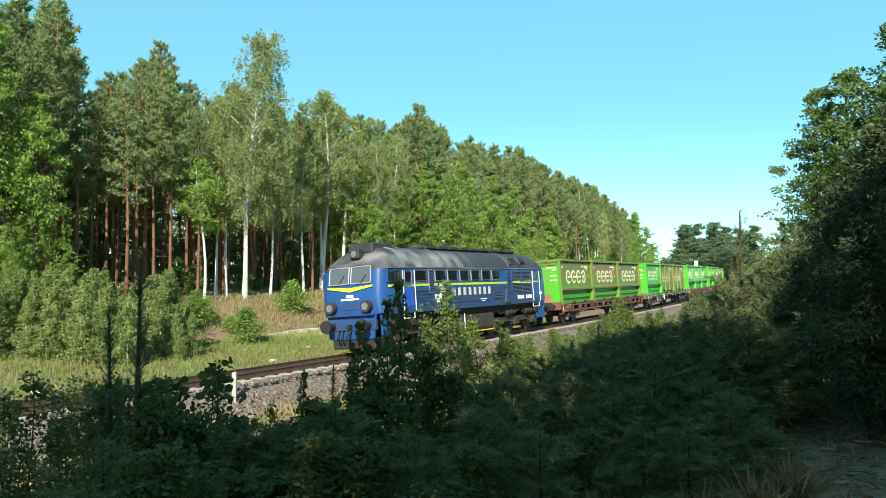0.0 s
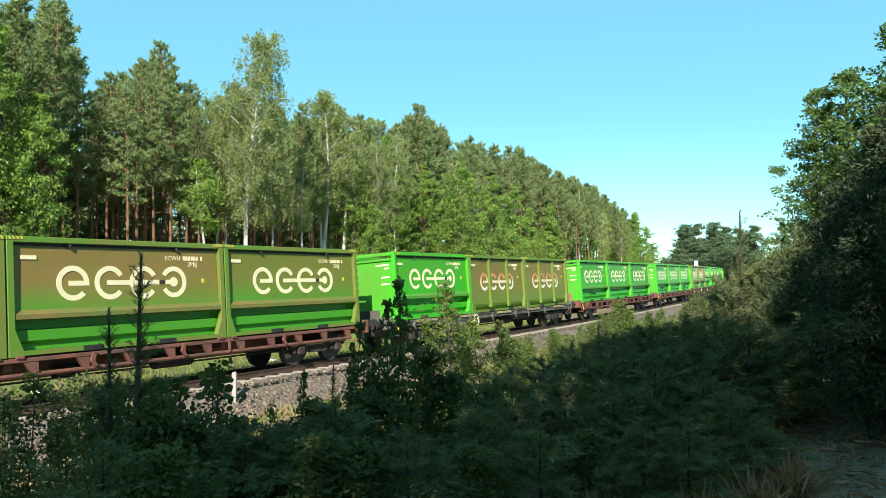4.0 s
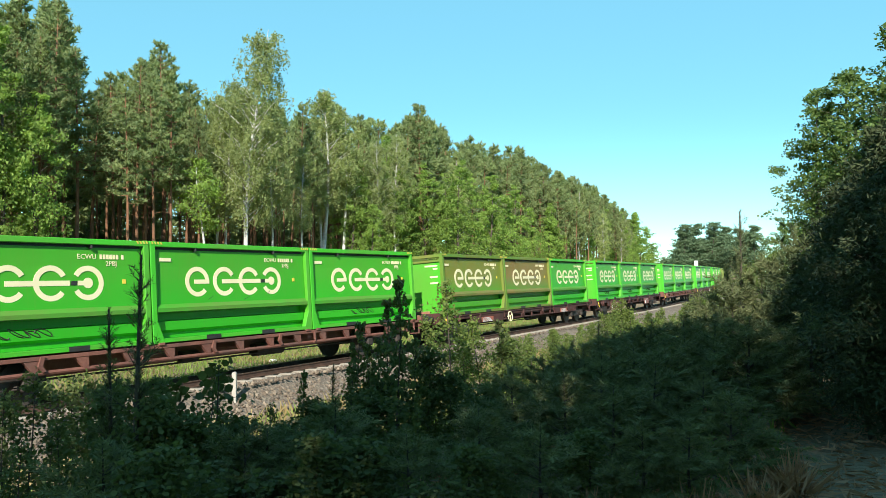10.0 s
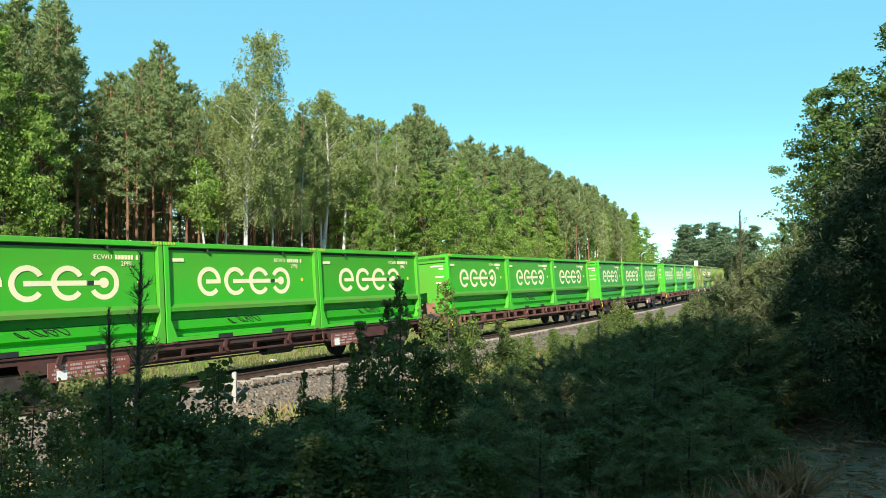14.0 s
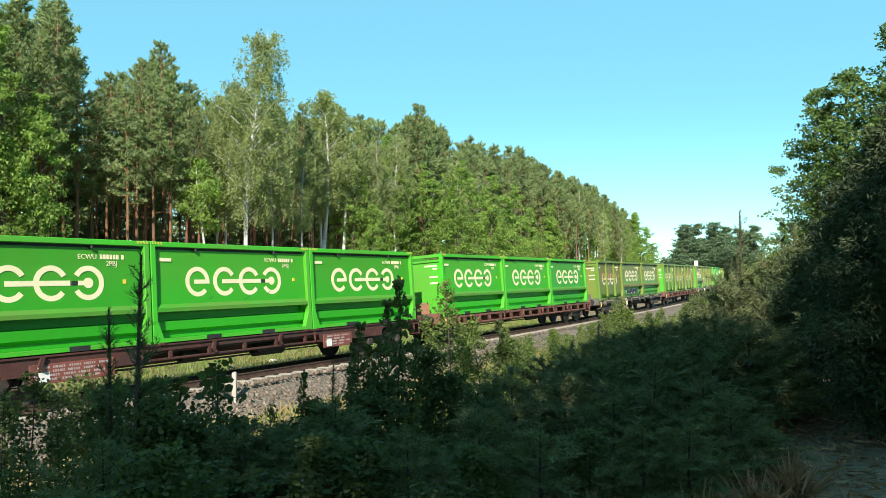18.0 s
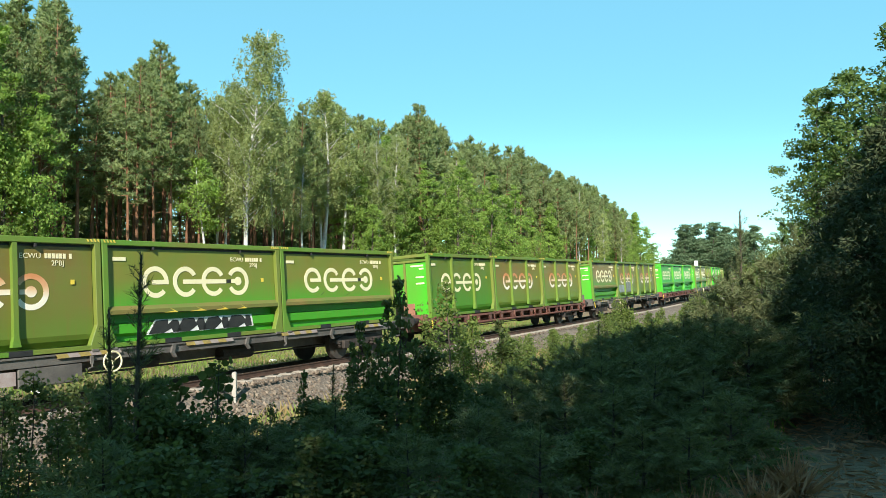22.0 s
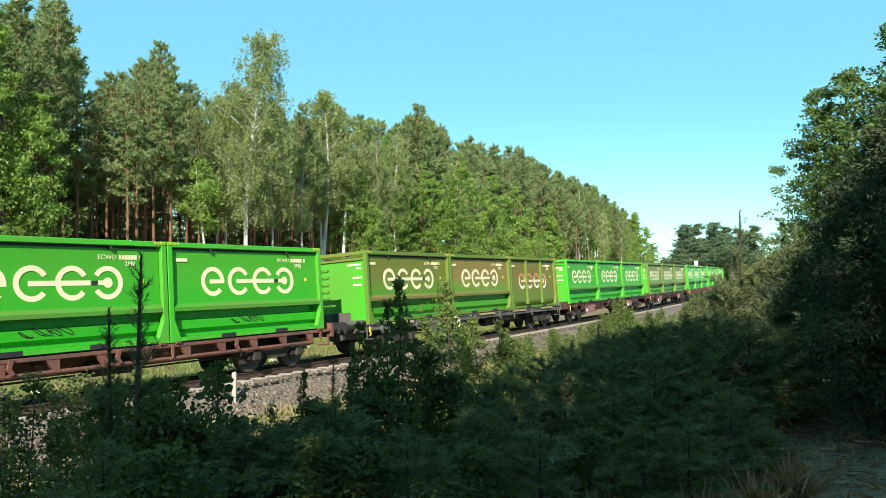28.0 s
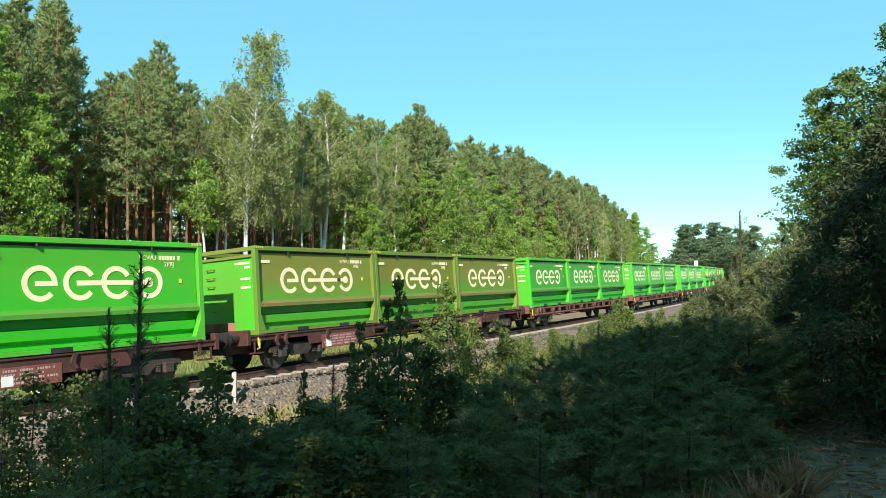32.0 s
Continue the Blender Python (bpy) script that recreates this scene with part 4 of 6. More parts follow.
            if cab and x0 > 0:
                part("mullion", box(6.70, 6.75, *side(sy, 0.0, 0.032), 2.57, 3.03), BLUE, fr)
        for x0, x1, z0, z1, fm in ((3.9, 4.29, 2.1, 3.05, FRAME), (-3.45, -3.04, 1.9, 3.0, GRIME), (-4.68, -3.6, 1.88, 3.03, BLUE), (-5.88, -4.76, 1.88, 3.03, BLUE), (-2.45, -1.44, 1.66, 2.06, GRIME)):
            fr = part("louvre_frame", box(x0, x1, *side(sy, -0.02, 0.02), z0, z1, 0.01), fm, root)
            part("louvre_core", box(x0 + 0.03, x1 - 0.03, *side(sy, 0.0, 0.024), z0 + 0.03, z1 - 0.03), BLACK, fr)
            k = z0 + 0.05
            while k < z1 - 0.06:
                lime = 2.40 < k < 2.49 and x1 < -3.5
                part("slat", extrude_poly([(sy * (Y + 0.022), k + 0.04), (sy * (Y + 0.046), k), (sy * (Y + 0.022), k + 0.008)], "x", x0 + 0.04, x1 - 0.04), LIME if lime else SLATE, fr)
                k += 0.068
        part("deflector", extrude_poly([(-2.66, 1.5), (-3.14, 1.5), (-3.0, 2.15), (-2.8, 2.15)], "y", *side(sy, 0.0, 0.09)), GRIME, root)
        for x0, x1 in ((5.52, 6.18), (-6.79, -6.06)):
            dr = part("door", box(x0, x1, *side(sy, -0.02, 0.018), 1.62, 3.04, 0.03), DOOR if x0 > 0 else BLUE, root, "blue cab door")
            fr = part("window_frame", box(x0 + 0.09, x1 - 0.09, *side(sy, 0.0, 0.026), 2.50, 3.02, 0.05), FRAME, dr)
            part("pane", box(x0 + 0.13, x1 - 0.13, *side(sy, 0.01, 0.032), 2.54, 2.98, 0.04), GLASS_M, dr)
            for xx in (x0 - 0.08, x1 + 0.08):
                part("handrail", rod((xx, sy * (Y + 0.07), 1.45), (xx, sy * (Y + 0.07), 3.0), 0.022, 8), DULL, root, "white handrail")
            bm = rod((x0 - 0.05, sy * Y, 1.18), (x1 + 0.05, sy * Y, 1.18), 0.022, 6)
            for xx in (x0 - 0.05, x1 + 0.05):
                rod((xx, sy * Y, 1.18), (xx, sy * Y, 1.42), 0.022, 6, bm)
            part("step", bm, DULL, root)
        # firm's mark and numbers as plain bars
        for k in range(8):
            x0 = 2.50 - k * 0.475
            part("lettering_bar", box(x0 - 0.31, x0 - 0.09, *side(sy, 0.02, 0.034), 1.95, 2.28), DULL, root)
        for poly in ([(3.92, 2.06), (3.45, 2.02), (3.30, 1.66), (3.72, 1.66), (3.86, 1.85)], [(2.94, 2.04), (3.36, 2.08), (3.55, 2.42), (3.16, 2.42), (3.0, 2.25)]):
            part("emblem", extrude_poly(poly, "y", *side(sy, 0.02, 0.034)), WHITE, root, "white winged mark")
        part("emblem", extrude_poly([(3.52, 2.05), (3.42, 2.18), (3.28, 2.05), (3.38, 1.92)], "y", *side(sy, 0.02, 0.036)), WHITE, root)
        for k in range(9):
            if k != 4:
                part("lettering_bar", box(-4.26 - k * 0.2, -4.12 - k * 0.2, *side(sy, 0.02, 0.036), 1.62, 1.80), WHITE, root)
        part("lettering_bar", box(-0.75, -0.1, *side(sy, 0.02, 0.034), 1.72, 1.76), WHITE, root)
        part("lettering_bar", box(-0.55, -0.2, *side(sy, 0.02, 0.034), 1.64, 1.68), WHITE, root)
        part("data_plate", box(-7.25, -6.9, *side(sy, -0.02, 0.022), 1.78, 1.92), WHITE, root, "white data plate")
        part("lettering_bar", box(6.5, 6.95, *side(sy, 0.0, 0.02), 1.62, 1.68), WHITE, root)
        mir = part("mirror", box(6.62, 6.68, *side(sy, 0.05, 0.24), 2.5, 2.95, 0.02), BLACK, root)
        part("mirror_arm", rod((6.65, sy * Y, 2.4), (6.65, sy * (Y + 0.15), 2.5), 0.02, 6), BLACK, mir)
    # roof fittings
    part("roof_walkway", box(-6.2, 3.2, -0.50, 0.50, 4.0, 4.10, 0.02), SOOT, root)
    part("exhaust_housing", box(5.3, 6.75, -0.55, 0.55, 3.75, 4.17, 0.06), SOOT, root, "black roof housing")
    part("roof_fan", rod((2.7, 0, 4.02), (2.7, 0, 4.20), 0.45, 20), SOOT, root)
    for k in range(9):
        part("roof_hatch", box(-6.0 + k * 1.0, -5.15 + k * 1.0, -0.62, 0.62, 4.02, 4.15, 0.02), SOOT, root)
    for x in (-3.35, 2.85, 5.95):
        bm = bmesh.new()
        pts = [(y, z + 0.012) for y, z in half if z > 3.12]
        for (ya, za), (yb, zb) in zip(pts, pts[1:]):
            rod((x, ya, za), (x, yb, zb), 0.03, 6, bm)
        part("roof_seam", bm, ROOF, root)
    for x0 in (-4.44, -5.62):
        fr = part("roof_vent", extrude_poly([(1.34, 3.34), (1.42, 3.36), (1.20, 3.70), (1.12, 3.66)], "x", x0, x0 + 0.82), GREY, root)
        for k in range(5):
            part("slat", extrude_poly([(1.405 - k * 0.043, 3.40 + k * 0.06), (1.43 - k * 0.043, 3.41 + k * 0.06), (1.40 - k * 0.043, 3.44 + k * 0.06)], "x", x0 + 0.06, x0 + 0.76), BLACK, fr)
    # both cab fronts
    for sx in (1, -1):
        for y0, y1 in ((0.05, 0.96), (-0.96, -0.05)):
            own = bmesh.new()
            quad = [(sx * (loco_end(2.60) + 0.012), y0, 2.60), (sx * (loco_end(2.60) + 0.012), y1, 2.60), (sx * (loco_end(3.22) + 0.075), y1 * 0.97, 3.22), (sx * (loco_end(3.22) + 0.075), y0, 3.22)]
            vs = [own.verts.new(p) for p in quad] + [own.verts.new((p[0] - sx * 0.14, p[1], p[2])) for p in quad]
            own.faces.new(vs[:4])
            for i in range(4):
                own.faces.new((vs[i], vs[(i + 1) % 4], vs[4 + (i + 1) % 4], vs[4 + i]))
            bmesh.ops.recalc_face_normals(own, faces=own.faces)
            pane = part("windscreen", own, SCREEN_M, root, "windscreen pane with the sky's grey reflection in its colour")
            edge = bmesh.new()
            for a, b in zip(quad, quad[1:] + quad[:1]):
                rod(a, b, 0.026, 6, edge)
            part("frame", edge, FRAME, pane, "bright metal windscreen frame")
            part("wiper", rod((quad[0][0] + sx * 0.02, (y0 + y1) / 2, 2.60), (sx * (loco_end(2.9) + 0.06), (y0 + y1) / 2 + 0.25, 2.92), 0.012, 5), BLACK, pane)
        for y in (-0.82, 0.82):
            lamp = part("headlamp", rod((sx * 7.45, y, 1.74), (sx * 7.82, y, 1.74), 0.22, 20), SOOT, root, "large round headlamp")
            part("lens", rod((sx * 7.81, y, 1.74), (sx * 7.835, y, 1.74), 0.14, 20), LAMP_M, lamp)
            b = part("buffer", rod((sx * 7.5, y, 1.05), (sx * (8.02 if sx > 0 else 9.3), y, 1.05), 0.12, 12), BLACK, root)
            part("buffer_head", rod((sx * (8.02 if sx > 0 else 9.3), y, 1.05), (sx * (8.12 if sx > 0 else 9.4), y, 1.05), 0.24, 18), BLACK, b)
        part("swoosh", extrude_poly([(-1.03, 2.52), (0, 2.45), (1.03, 2.52), (1.03, 2.45), (0.5, 2.37), (0, 2.29), (-0.5, 2.37), (-1.03, 2.45)], "x", *sorted((sx * 7.5, sx * 7.60))), LIME, root, "lime green chevron")
        part("front_grille", box(*sorted((sx * 7.5, sx * 7.60)), -0.36, 0.36, 1.62, 1.92, 0.01), GRIME, root)
        part("lettering_bar", box(*sorted((sx * 7.5, sx * 7.595)), -0.42, 0.42, 1.99, 2.06), WHITE, root)
        part("emblem", box(*sorted((sx * 7.5, sx * 7.595)), -0.16, 0.16, 2.09, 2.19), WHITE, root)
        part("front_step", box(*sorted((sx * 7.42, sx * 7.72)), -1.1, 1.1, 1.40, 1.46, 0.01), GRIME, root)
        lamp = part("top_lamp", box(*sorted((sx * 6.85, sx * 7.2)), -0.22, 0.22, 3.55, 3.92, 0.05), SOOT, root)
        part("lens", rod((sx * 7.19, 0, 3.74), (sx * 7.215, 0, 3.74), 0.13, 16), LAMP_M, lamp)
        part("front_skirt", extrude_poly([(-1.12, 1.42), (1.12, 1.42), (0.98, 0.55), (-0.98, 0.55)], "x", *sorted((sx * 7.46, sx * 7.56))), BLUE, root, "blue front skirt")
        for sy in (-1, 1):
            part("side_skirt", extrude_poly([(sx * (7.40 if sx > 0 else 8.0), 1.42), (sx * 6.55, 1.42), (sx * 6.9, 0.56), (sx * (7.36 if sx > 0 else 7.96), 0.56)], "y", *sorted((sy * 1.18, sy * 1.25))), BLUE, root)
        part("rail_guard", box(*sorted((sx * 7.1, sx * 7.50)), -0.98, 0.98, 0.18, 0.58, 0.04), BLACK, root)
        part("buffer_beam", box(*sorted((sx * 7.44, sx * 7.60)), -1.12, 1.12, 0.86, 1.22, 0.02), GRIME, root)
        for y in (-0.52, -0.34, 0.34, 0.52):
            own = bmesh.new()
            for q in range(5):
                a, c = q / 5 * math.pi, (q + 1) / 5 * math.pi
                rod((sx * (7.60 + 0.20 * math.sin(a)), y, 0.66 + 0.24 * math.cos(a)), (sx * (7.60 + 0.20 * math.sin(c)), y, 0.66 + 0.24 * math.cos(c)), 0.028, 6, own)
            part("brake_hose", own, BLACK, root, "black brake hose")
        part("coupling_hook", box(*sorted((sx * 7.58, sx * 7.86)), -0.06, 0.06, 0.94, 1.10, 0.02), BLACK, root)
        part("coupling", rod((sx * 7.5, 0, 1.0), (sx * 7.95, 0, 0.62), 0.05, 8), BLACK, root)
    # underframe
    part("fuel_tank", box(-1.75, 1.45, -1.32, 1.32, 0.32, 1.12, 0.10), BOGIE, root, "grimy fuel tank")
    for sy in (1, -1):
        part("tank_edge", box(-1.75, 1.45, *sorted((sy * 1.30, sy * 1.36)), 0.30, 0.35), YELLOW, root)
        part("tank_panel", box(-1.5, 0.9, *sorted((sy * 1.30, sy * 1.35)), 0.45, 1.0, 0.03), BOGIE, root)
        part("tank_post", rod((1.3, sy * 1.38, 0.32), (1.3, sy * 1.38, 1.15), 0.025, 6), WHITE, root)
    part("underframe", box(-7.0, 7.0, -1.15, 1.15, 1.0, 1.42, 0.02), BOGIE, root)
    for sx in (1, -1):
        x = sx * 4.3
        bg = part("bogie", box(x - 1.9, x + 1.9, -0.9, 0.9, 0.55, 0.8, 0.04), BOGIE, root)
        # dark block added to close the see-through gap behind the side frames
        part("motor_housing", box(x - 2.6, x + 2.6, -0.55, 0.55, 0.24, 1.1, 0.08), BOGIE, bg)
        for sy in (1, -1):
            part("sand_box", box(x + sx * 2.45 - 0.25, x + sx * 2.45 + 0.25, *sorted((sy * 0.95, sy * 1.32)), 0.85, 1.3, 0.04), BOGIE, bg)
            for q in range(3):
                own = rod((x - 1.9 + q * 1.5, sy * 1.27, 1.12), (x - 1.2 + q * 1.5, sy * 1.27, 0.94), 0.035, 6)
                rod((x - 1.2 + q * 1.5, sy * 1.27, 0.94), (x - 0.7 + q * 1.5, sy * 1.27, 1.16), 0.035, 6, own)
                part("brake_hose", own, BLACK, bg)
        for sy in (1, -1):
            bm = extrude_poly([(x - 2.7, 0.55), (x - 2.6, 0.80), (x + 2.6, 0.80), (x + 2.7, 0.55)], "y", *sorted((sy * 1.02, sy * 1.16)))
            for ax in (-2.1, 0, 2.1):
                box(x + ax - 0.22, x + ax + 0.22, *sorted((sy * 1.0, sy * 1.24)), 0.34, 0.72, 0.05, bm)
                rod((x + ax, sy * 1.2, 0.525), (x + ax, sy * 1.3, 0.525), 0.15, 12, bm)
                for k in (-0.42, 0.42):
                    for h in range(5):
                        rod((x + ax + k, sy * 1.14, 0.42 + h * 0.07), (x + ax + k, sy * 1.14, 0.455 + h * 0.07), 0.10, 8, bm)
            for ax in (-1.3, 0.9):
                rod((x + ax - 0.4, sy * 1.26, 1.0), (x + ax + 0.3, sy * 1.26, 1.0), 0.13, 10, bm)
                rod((x + ax + 0.3, sy * 1.26, 1.0), (x + ax + 0.6, sy * 1.26, 1.0), 0.04, 8, bm)
                for q in range(6):
                    rod((x + ax - 0.9 + q * 0.2, sy * 1.27, 1.15 - 0.3 * math.sin(q * 0.52)), (x + ax - 0.7 + q * 0.2, sy * 1.27, 1.15 - 0.3 * math.sin((q + 1) * 0.52)), 0.025, 5, bm)
            part("side_frame", bm, BOGIE, bg)
        for ax in (-2.1, 0, 2.1):
            own = bmesh.new()
            for sy in (-1, 1):
                rod((0, sy * 0.68, 0), (0, sy * 0.82, 0), 0.525, 24, own)
            rod((0, -0.95, 0), (0, 0.95, 0), 0.1, 10, own)
            ws = part("wheelset", own, TYRE, bg)
            ws.matrix_basis = pose(x + ax, 0, 0.525)
            ROLL[ws.data.name] = 0.525
    mover(root, 13.45, 4.3)


build_loco()


# ---- plants ----
RNG = np.random.default_rng(7)
LENS_LEAF = [(-0.5, 0), (-0.2, 0.42), (0.2, 0.40), (0.5, 0), (0.2, -0.40), (-0.2, -0.42)]
LOBED_LEAF = [(-0.5, 0), (-0.25, 0.26), (-0.05, 0.2), (0.12, 0.5), (0.3, 0.3), (0.5, 0.0), (0.3, -0.3), (0.12, -0.5), (-0.05, -0.2), (-0.25, -0.26)]
SCRAP = [(-0.5, -0.45), (-0.2, 0.55), (0.55, 0.0)]
NEEDLES = [(-0.5, -0.4), (-0.4, 0.45), (0.62, 0.0)]
DIAMOND = [(-0.5, 0), (-0.12, 0.5), (0.5, 0), (-0.12, -0.5)]


def loose_polys(name, pts, material):
    """pts: n x k x 3, one loose polygon of k corners a row."""
    n, k = pts.shape[:2]
    me = bpy.data.meshes.new(name)
    me.vertices.add(n * k)
    me.vertices.foreach_set("co", np.asarray(pts, dtype=np.float32).ravel())
    me.loops.add(n * k)
    me.loops.foreach_set("vertex_index", np.arange(n * k, dtype=np.int32))
    me.polygons.add(n)
    me.polygons.foreach_set("loop_start", np.arange(0, n * k, k, dtype=np.int32))
    me.polygons.foreach_set("loop_total", np.full(n, k, dtype=np.int32))
    me.update(calc_edges=True)
    me.materials.append(material)
    return me


def leaves(centres, size, aspect=1.0, droop=0.0, rng=RNG, spread=0.35, outline=DIAMOND, way=None):
    """Leaves turned at random about their middles; droop 1 lets them hang; way gives their long axes."""
    n = len(centres)
    u = rng.normal(size=(n, 3)) if way is None else way + rng.normal(size=(n, 3)) * 0.25
    u[:, 2] = u[:, 2] * (1 - droop) - droop * 1.5
    u /= np.linalg.norm(u, axis=1)[:, None]
    w = np.cross(u, rng.normal(size=(n, 3)))
    w /= np.linalg.norm(w, axis=1)[:, None] + 1e-9
    nn = np.cross(u, w)
    s = (size * (1 + spread * rng.uniform(-1, 1, n)))[:, None]
    return np.stack([centres + u * s * a + w * s * (b / aspect) + nn * s * (0.12 * abs(b)) for a, b in outline], axis=1)


def tube(pts, radii, seg=6):
    """Corners and faces of a tapered tube along points."""
    verts, faces = [], []
    for k, (p, r) in enumerate(zip(pts, radii)):
        p = Vector(p)
        d = (Vector(pts[min(k + 1, len(pts) - 1)]) - Vector(pts[max(k - 1, 0)])).normalized()
        x = d.orthogonal().normalized()
        y = d.cross(x)
        for i in range(seg):
            a = 2 * math.pi * i / seg
            verts.append(p + (x * math.cos(a) + y * math.sin(a)) * r)
        if k:
            o = (k - 1) * seg
            for i in range(seg):
                j = (i + 1) % seg
                faces.append((o + i, o + j, o + seg + j, o + seg + i))
    return verts, faces


def limbs_mesh(name, limbs, material, seg=5):
    verts, faces = [], []
    for k, (pts, radii) in enumerate(limbs):
        v, f = tube(pts, radii, 9 if k == 0 else seg)
        o = len(verts)
        verts += v
        faces += [tuple(i + o for i in q) for q in f]
    return mesh_of(name, verts, faces, material, True)


def pine_meshes(h, seed, bare=0.5, tuft=11, wide=0.14, size=0.30, gap=0.5, per=4.4, bark=None, dead=12, full=3.6):
    """A Scots pine: whorls of level boughs that turn up at their tips and end in round tufts of needles, over a bare trunk."""
    rng = np.random.default_rng(seed)
    lean = rng.normal(size=2) * 0.012 * h
    stem = lambda f: np.array((lean[0] * f * f + 0.08 * math.sin(f * 5 + seed), lean[1] * f * f, h * f))
    fs = np.linspace(0, 1, 9)
    limbs = [([stem(f) for f in fs], [0.0085 * h * (1 - 0.88 * f) + 0.012 for f in fs])]
    cents, ways = [], []

    def brush(c, out, k, r):
        o = rng.normal(size=(k, 3)) * 0.62 + (0, 0, 0.55) + out * 0.45
        o /= np.linalg.norm(o, axis=1)[:, None]
        cents.append(c[None] + o * r * rng.uniform(0.35, 0.75, (k, 1)))
        ways.append(o)
    lopside = rng.uniform(0, 6.28)
    z = bare * h
    while z < 0.985 * h:
        g = (z / h - bare) / (1 - bare)
        for i in range(int(per + rng.uniform(-1, 1.4))):
            a = rng.uniform(0, 2 * math.pi)
            ln = h * wide * (1 - g) ** 0.72 * (0.5 + 0.5 * min(1, 2.6 * g)) * rng.uniform(0.6, 1.15) * (1 + 0.18 * math.cos(a - lopside)) + 0.22
            d = np.array((math.cos(a), math.sin(a), -0.12 + 0.75 * g * g + rng.uniform(0, 0.22)))
            side = np.array((-d[1], d[0], 0.0))
            base = stem(z / h)
            mid = base + d * ln * 0.55 - (0, 0, 0.03 * ln)
            tip = base + d * ln + (0, 0, 0.16 * ln)
            limbs.append(([base, mid, tip], [0.012 + 0.012 * ln, 0.008 + 0.006 * ln, 0.006]))
            n = int(2 + ln * full)
            for k in range(n):
                u = 0.30 + 0.72 * (k + rng.uniform(0, 1)) / n
                c = base + (mid - base) * min(u / 0.55, 1) + (tip - mid) * max((u - 0.55) / 0.45, 0)
                c = c + side * rng.normal() * 0.24 * ln * (1.15 - 0.6 * u) + (0, 0, abs(rng.normal()) * 0.07 * ln)
                brush(c, d, tuft, size)
        z += gap * rng.uniform(0.75, 1.25) * (1 - 0.45 * g)
    for k in range(5):
        brush(stem(0.955 + 0.011 * k) + rng.normal(size=3) * 0.04, np.array((0, 0, 1.0)), tuft, size)
    for i in range(dead):
        f, a = rng.uniform(0.2, max(bare, 0.25)), rng.uniform(0, 2 * math.pi)
        base = stem(f)
        limbs.append(([base, base + np.array((math.cos(a), math.sin(a), rng.uniform(-0.25, 0.2))) * rng.uniform(0.5, 1.8)], [0.02, 0.006]))
    cents = np.concatenate(cents)
    crown = loose_polys("pine_crown", leaves(cents, size, 2.7, 0.0, rng, outline=NEEDLES, way=np.concatenate(ways)), PINE)
    return limbs_mesh("pine_trunk", limbs, bark or PINE_BARK, 3), crown, h


def birch_meshes(h, seed, bare=0.22, wide=0.17, n_limb=52, strand=13, size=0.12, per=2.6, lean_to=(0.0, 0.0), outline=DIAMOND, leaf=None):
    """A weeping birch: steep white limbs whose thin twigs hang down in strands of small leaves; the top runs out in a point."""
    rng = np.random.default_rng(seed)
    fs = np.linspace(0, 1, 9)
    knots = np.array([(lean_to[0] * h * f ** 1.3 + 0.01 * h * math.sin(f * 6 + seed), lean_to[1] * h * f + 0.008 * h * math.cos(f * 5 + seed), h * f) for f in fs])
    stem = lambda f: np.array([np.interp(f, fs, knots[:, q]) for q in range(3)])
    limbs = [([stem(f) for f in fs], [0.0088 * h * (1 - 0.93 * f) + 0.006 for f in fs])]
    cents, ways = [], []
    for i in range(n_limb):
        g = (i + rng.uniform(0, 0.9)) / n_limb
        base = stem(bare + (0.97 - bare) * g)
        ln = h * wide * (1.02 - g) ** 0.62 * (0.45 + 0.55 * min(1, 2.8 * g)) * rng.uniform(0.55, 1.2) + 0.35
        a = rng.uniform(0, 2 * math.pi)
        d = np.array((math.cos(a), math.sin(a), rng.uniform(0.7, 1.5)))
        d /= np.linalg.norm(d)
        mid, tip = base + d * ln * 0.6, base + d * ln * (1, 1, 0.86)
        limbs.append(([base, mid, tip], [0.010 + 0.007 * ln, 0.006 + 0.003 * ln, 0.004]))
        for k in range(int(3 + ln * per)):
            u = rng.uniform(0.25, 1.08)
            p = base + (tip - base) * u + rng.normal(size=3) * 0.10 * ln
            drop = rng.uniform(0.35, 1.25) * (0.55 + 0.45 * (1 - g))
            m = max(4, int(strand * rng.uniform(0.6, 1.3)))
            t = rng.uniform(0, 1, m)[:, None]
            away = np.array((d[0], d[1], 0)) * 0.22 + rng.normal(size=3) * 0.08
            cents.append(p + away * np.sqrt(t) - np.array((0, 0, 1.0)) * t * drop + rng.normal(size=(m, 3)) * 0.085)
            ways.append(np.tile(np.array((0, 0, -0.6)), (m, 1)) + rng.normal(size=(m, 3)) * 0.5)
    cents = np.concatenate(cents)
    crown = loose_polys("crown", leaves(cents, size, 1.5, 0.0, rng, outline=outline, way=np.concatenate(ways)), leaf or BIRCH)
    return limbs_mesh("trunk", limbs, BIRCH_BARK, 4), crown, h


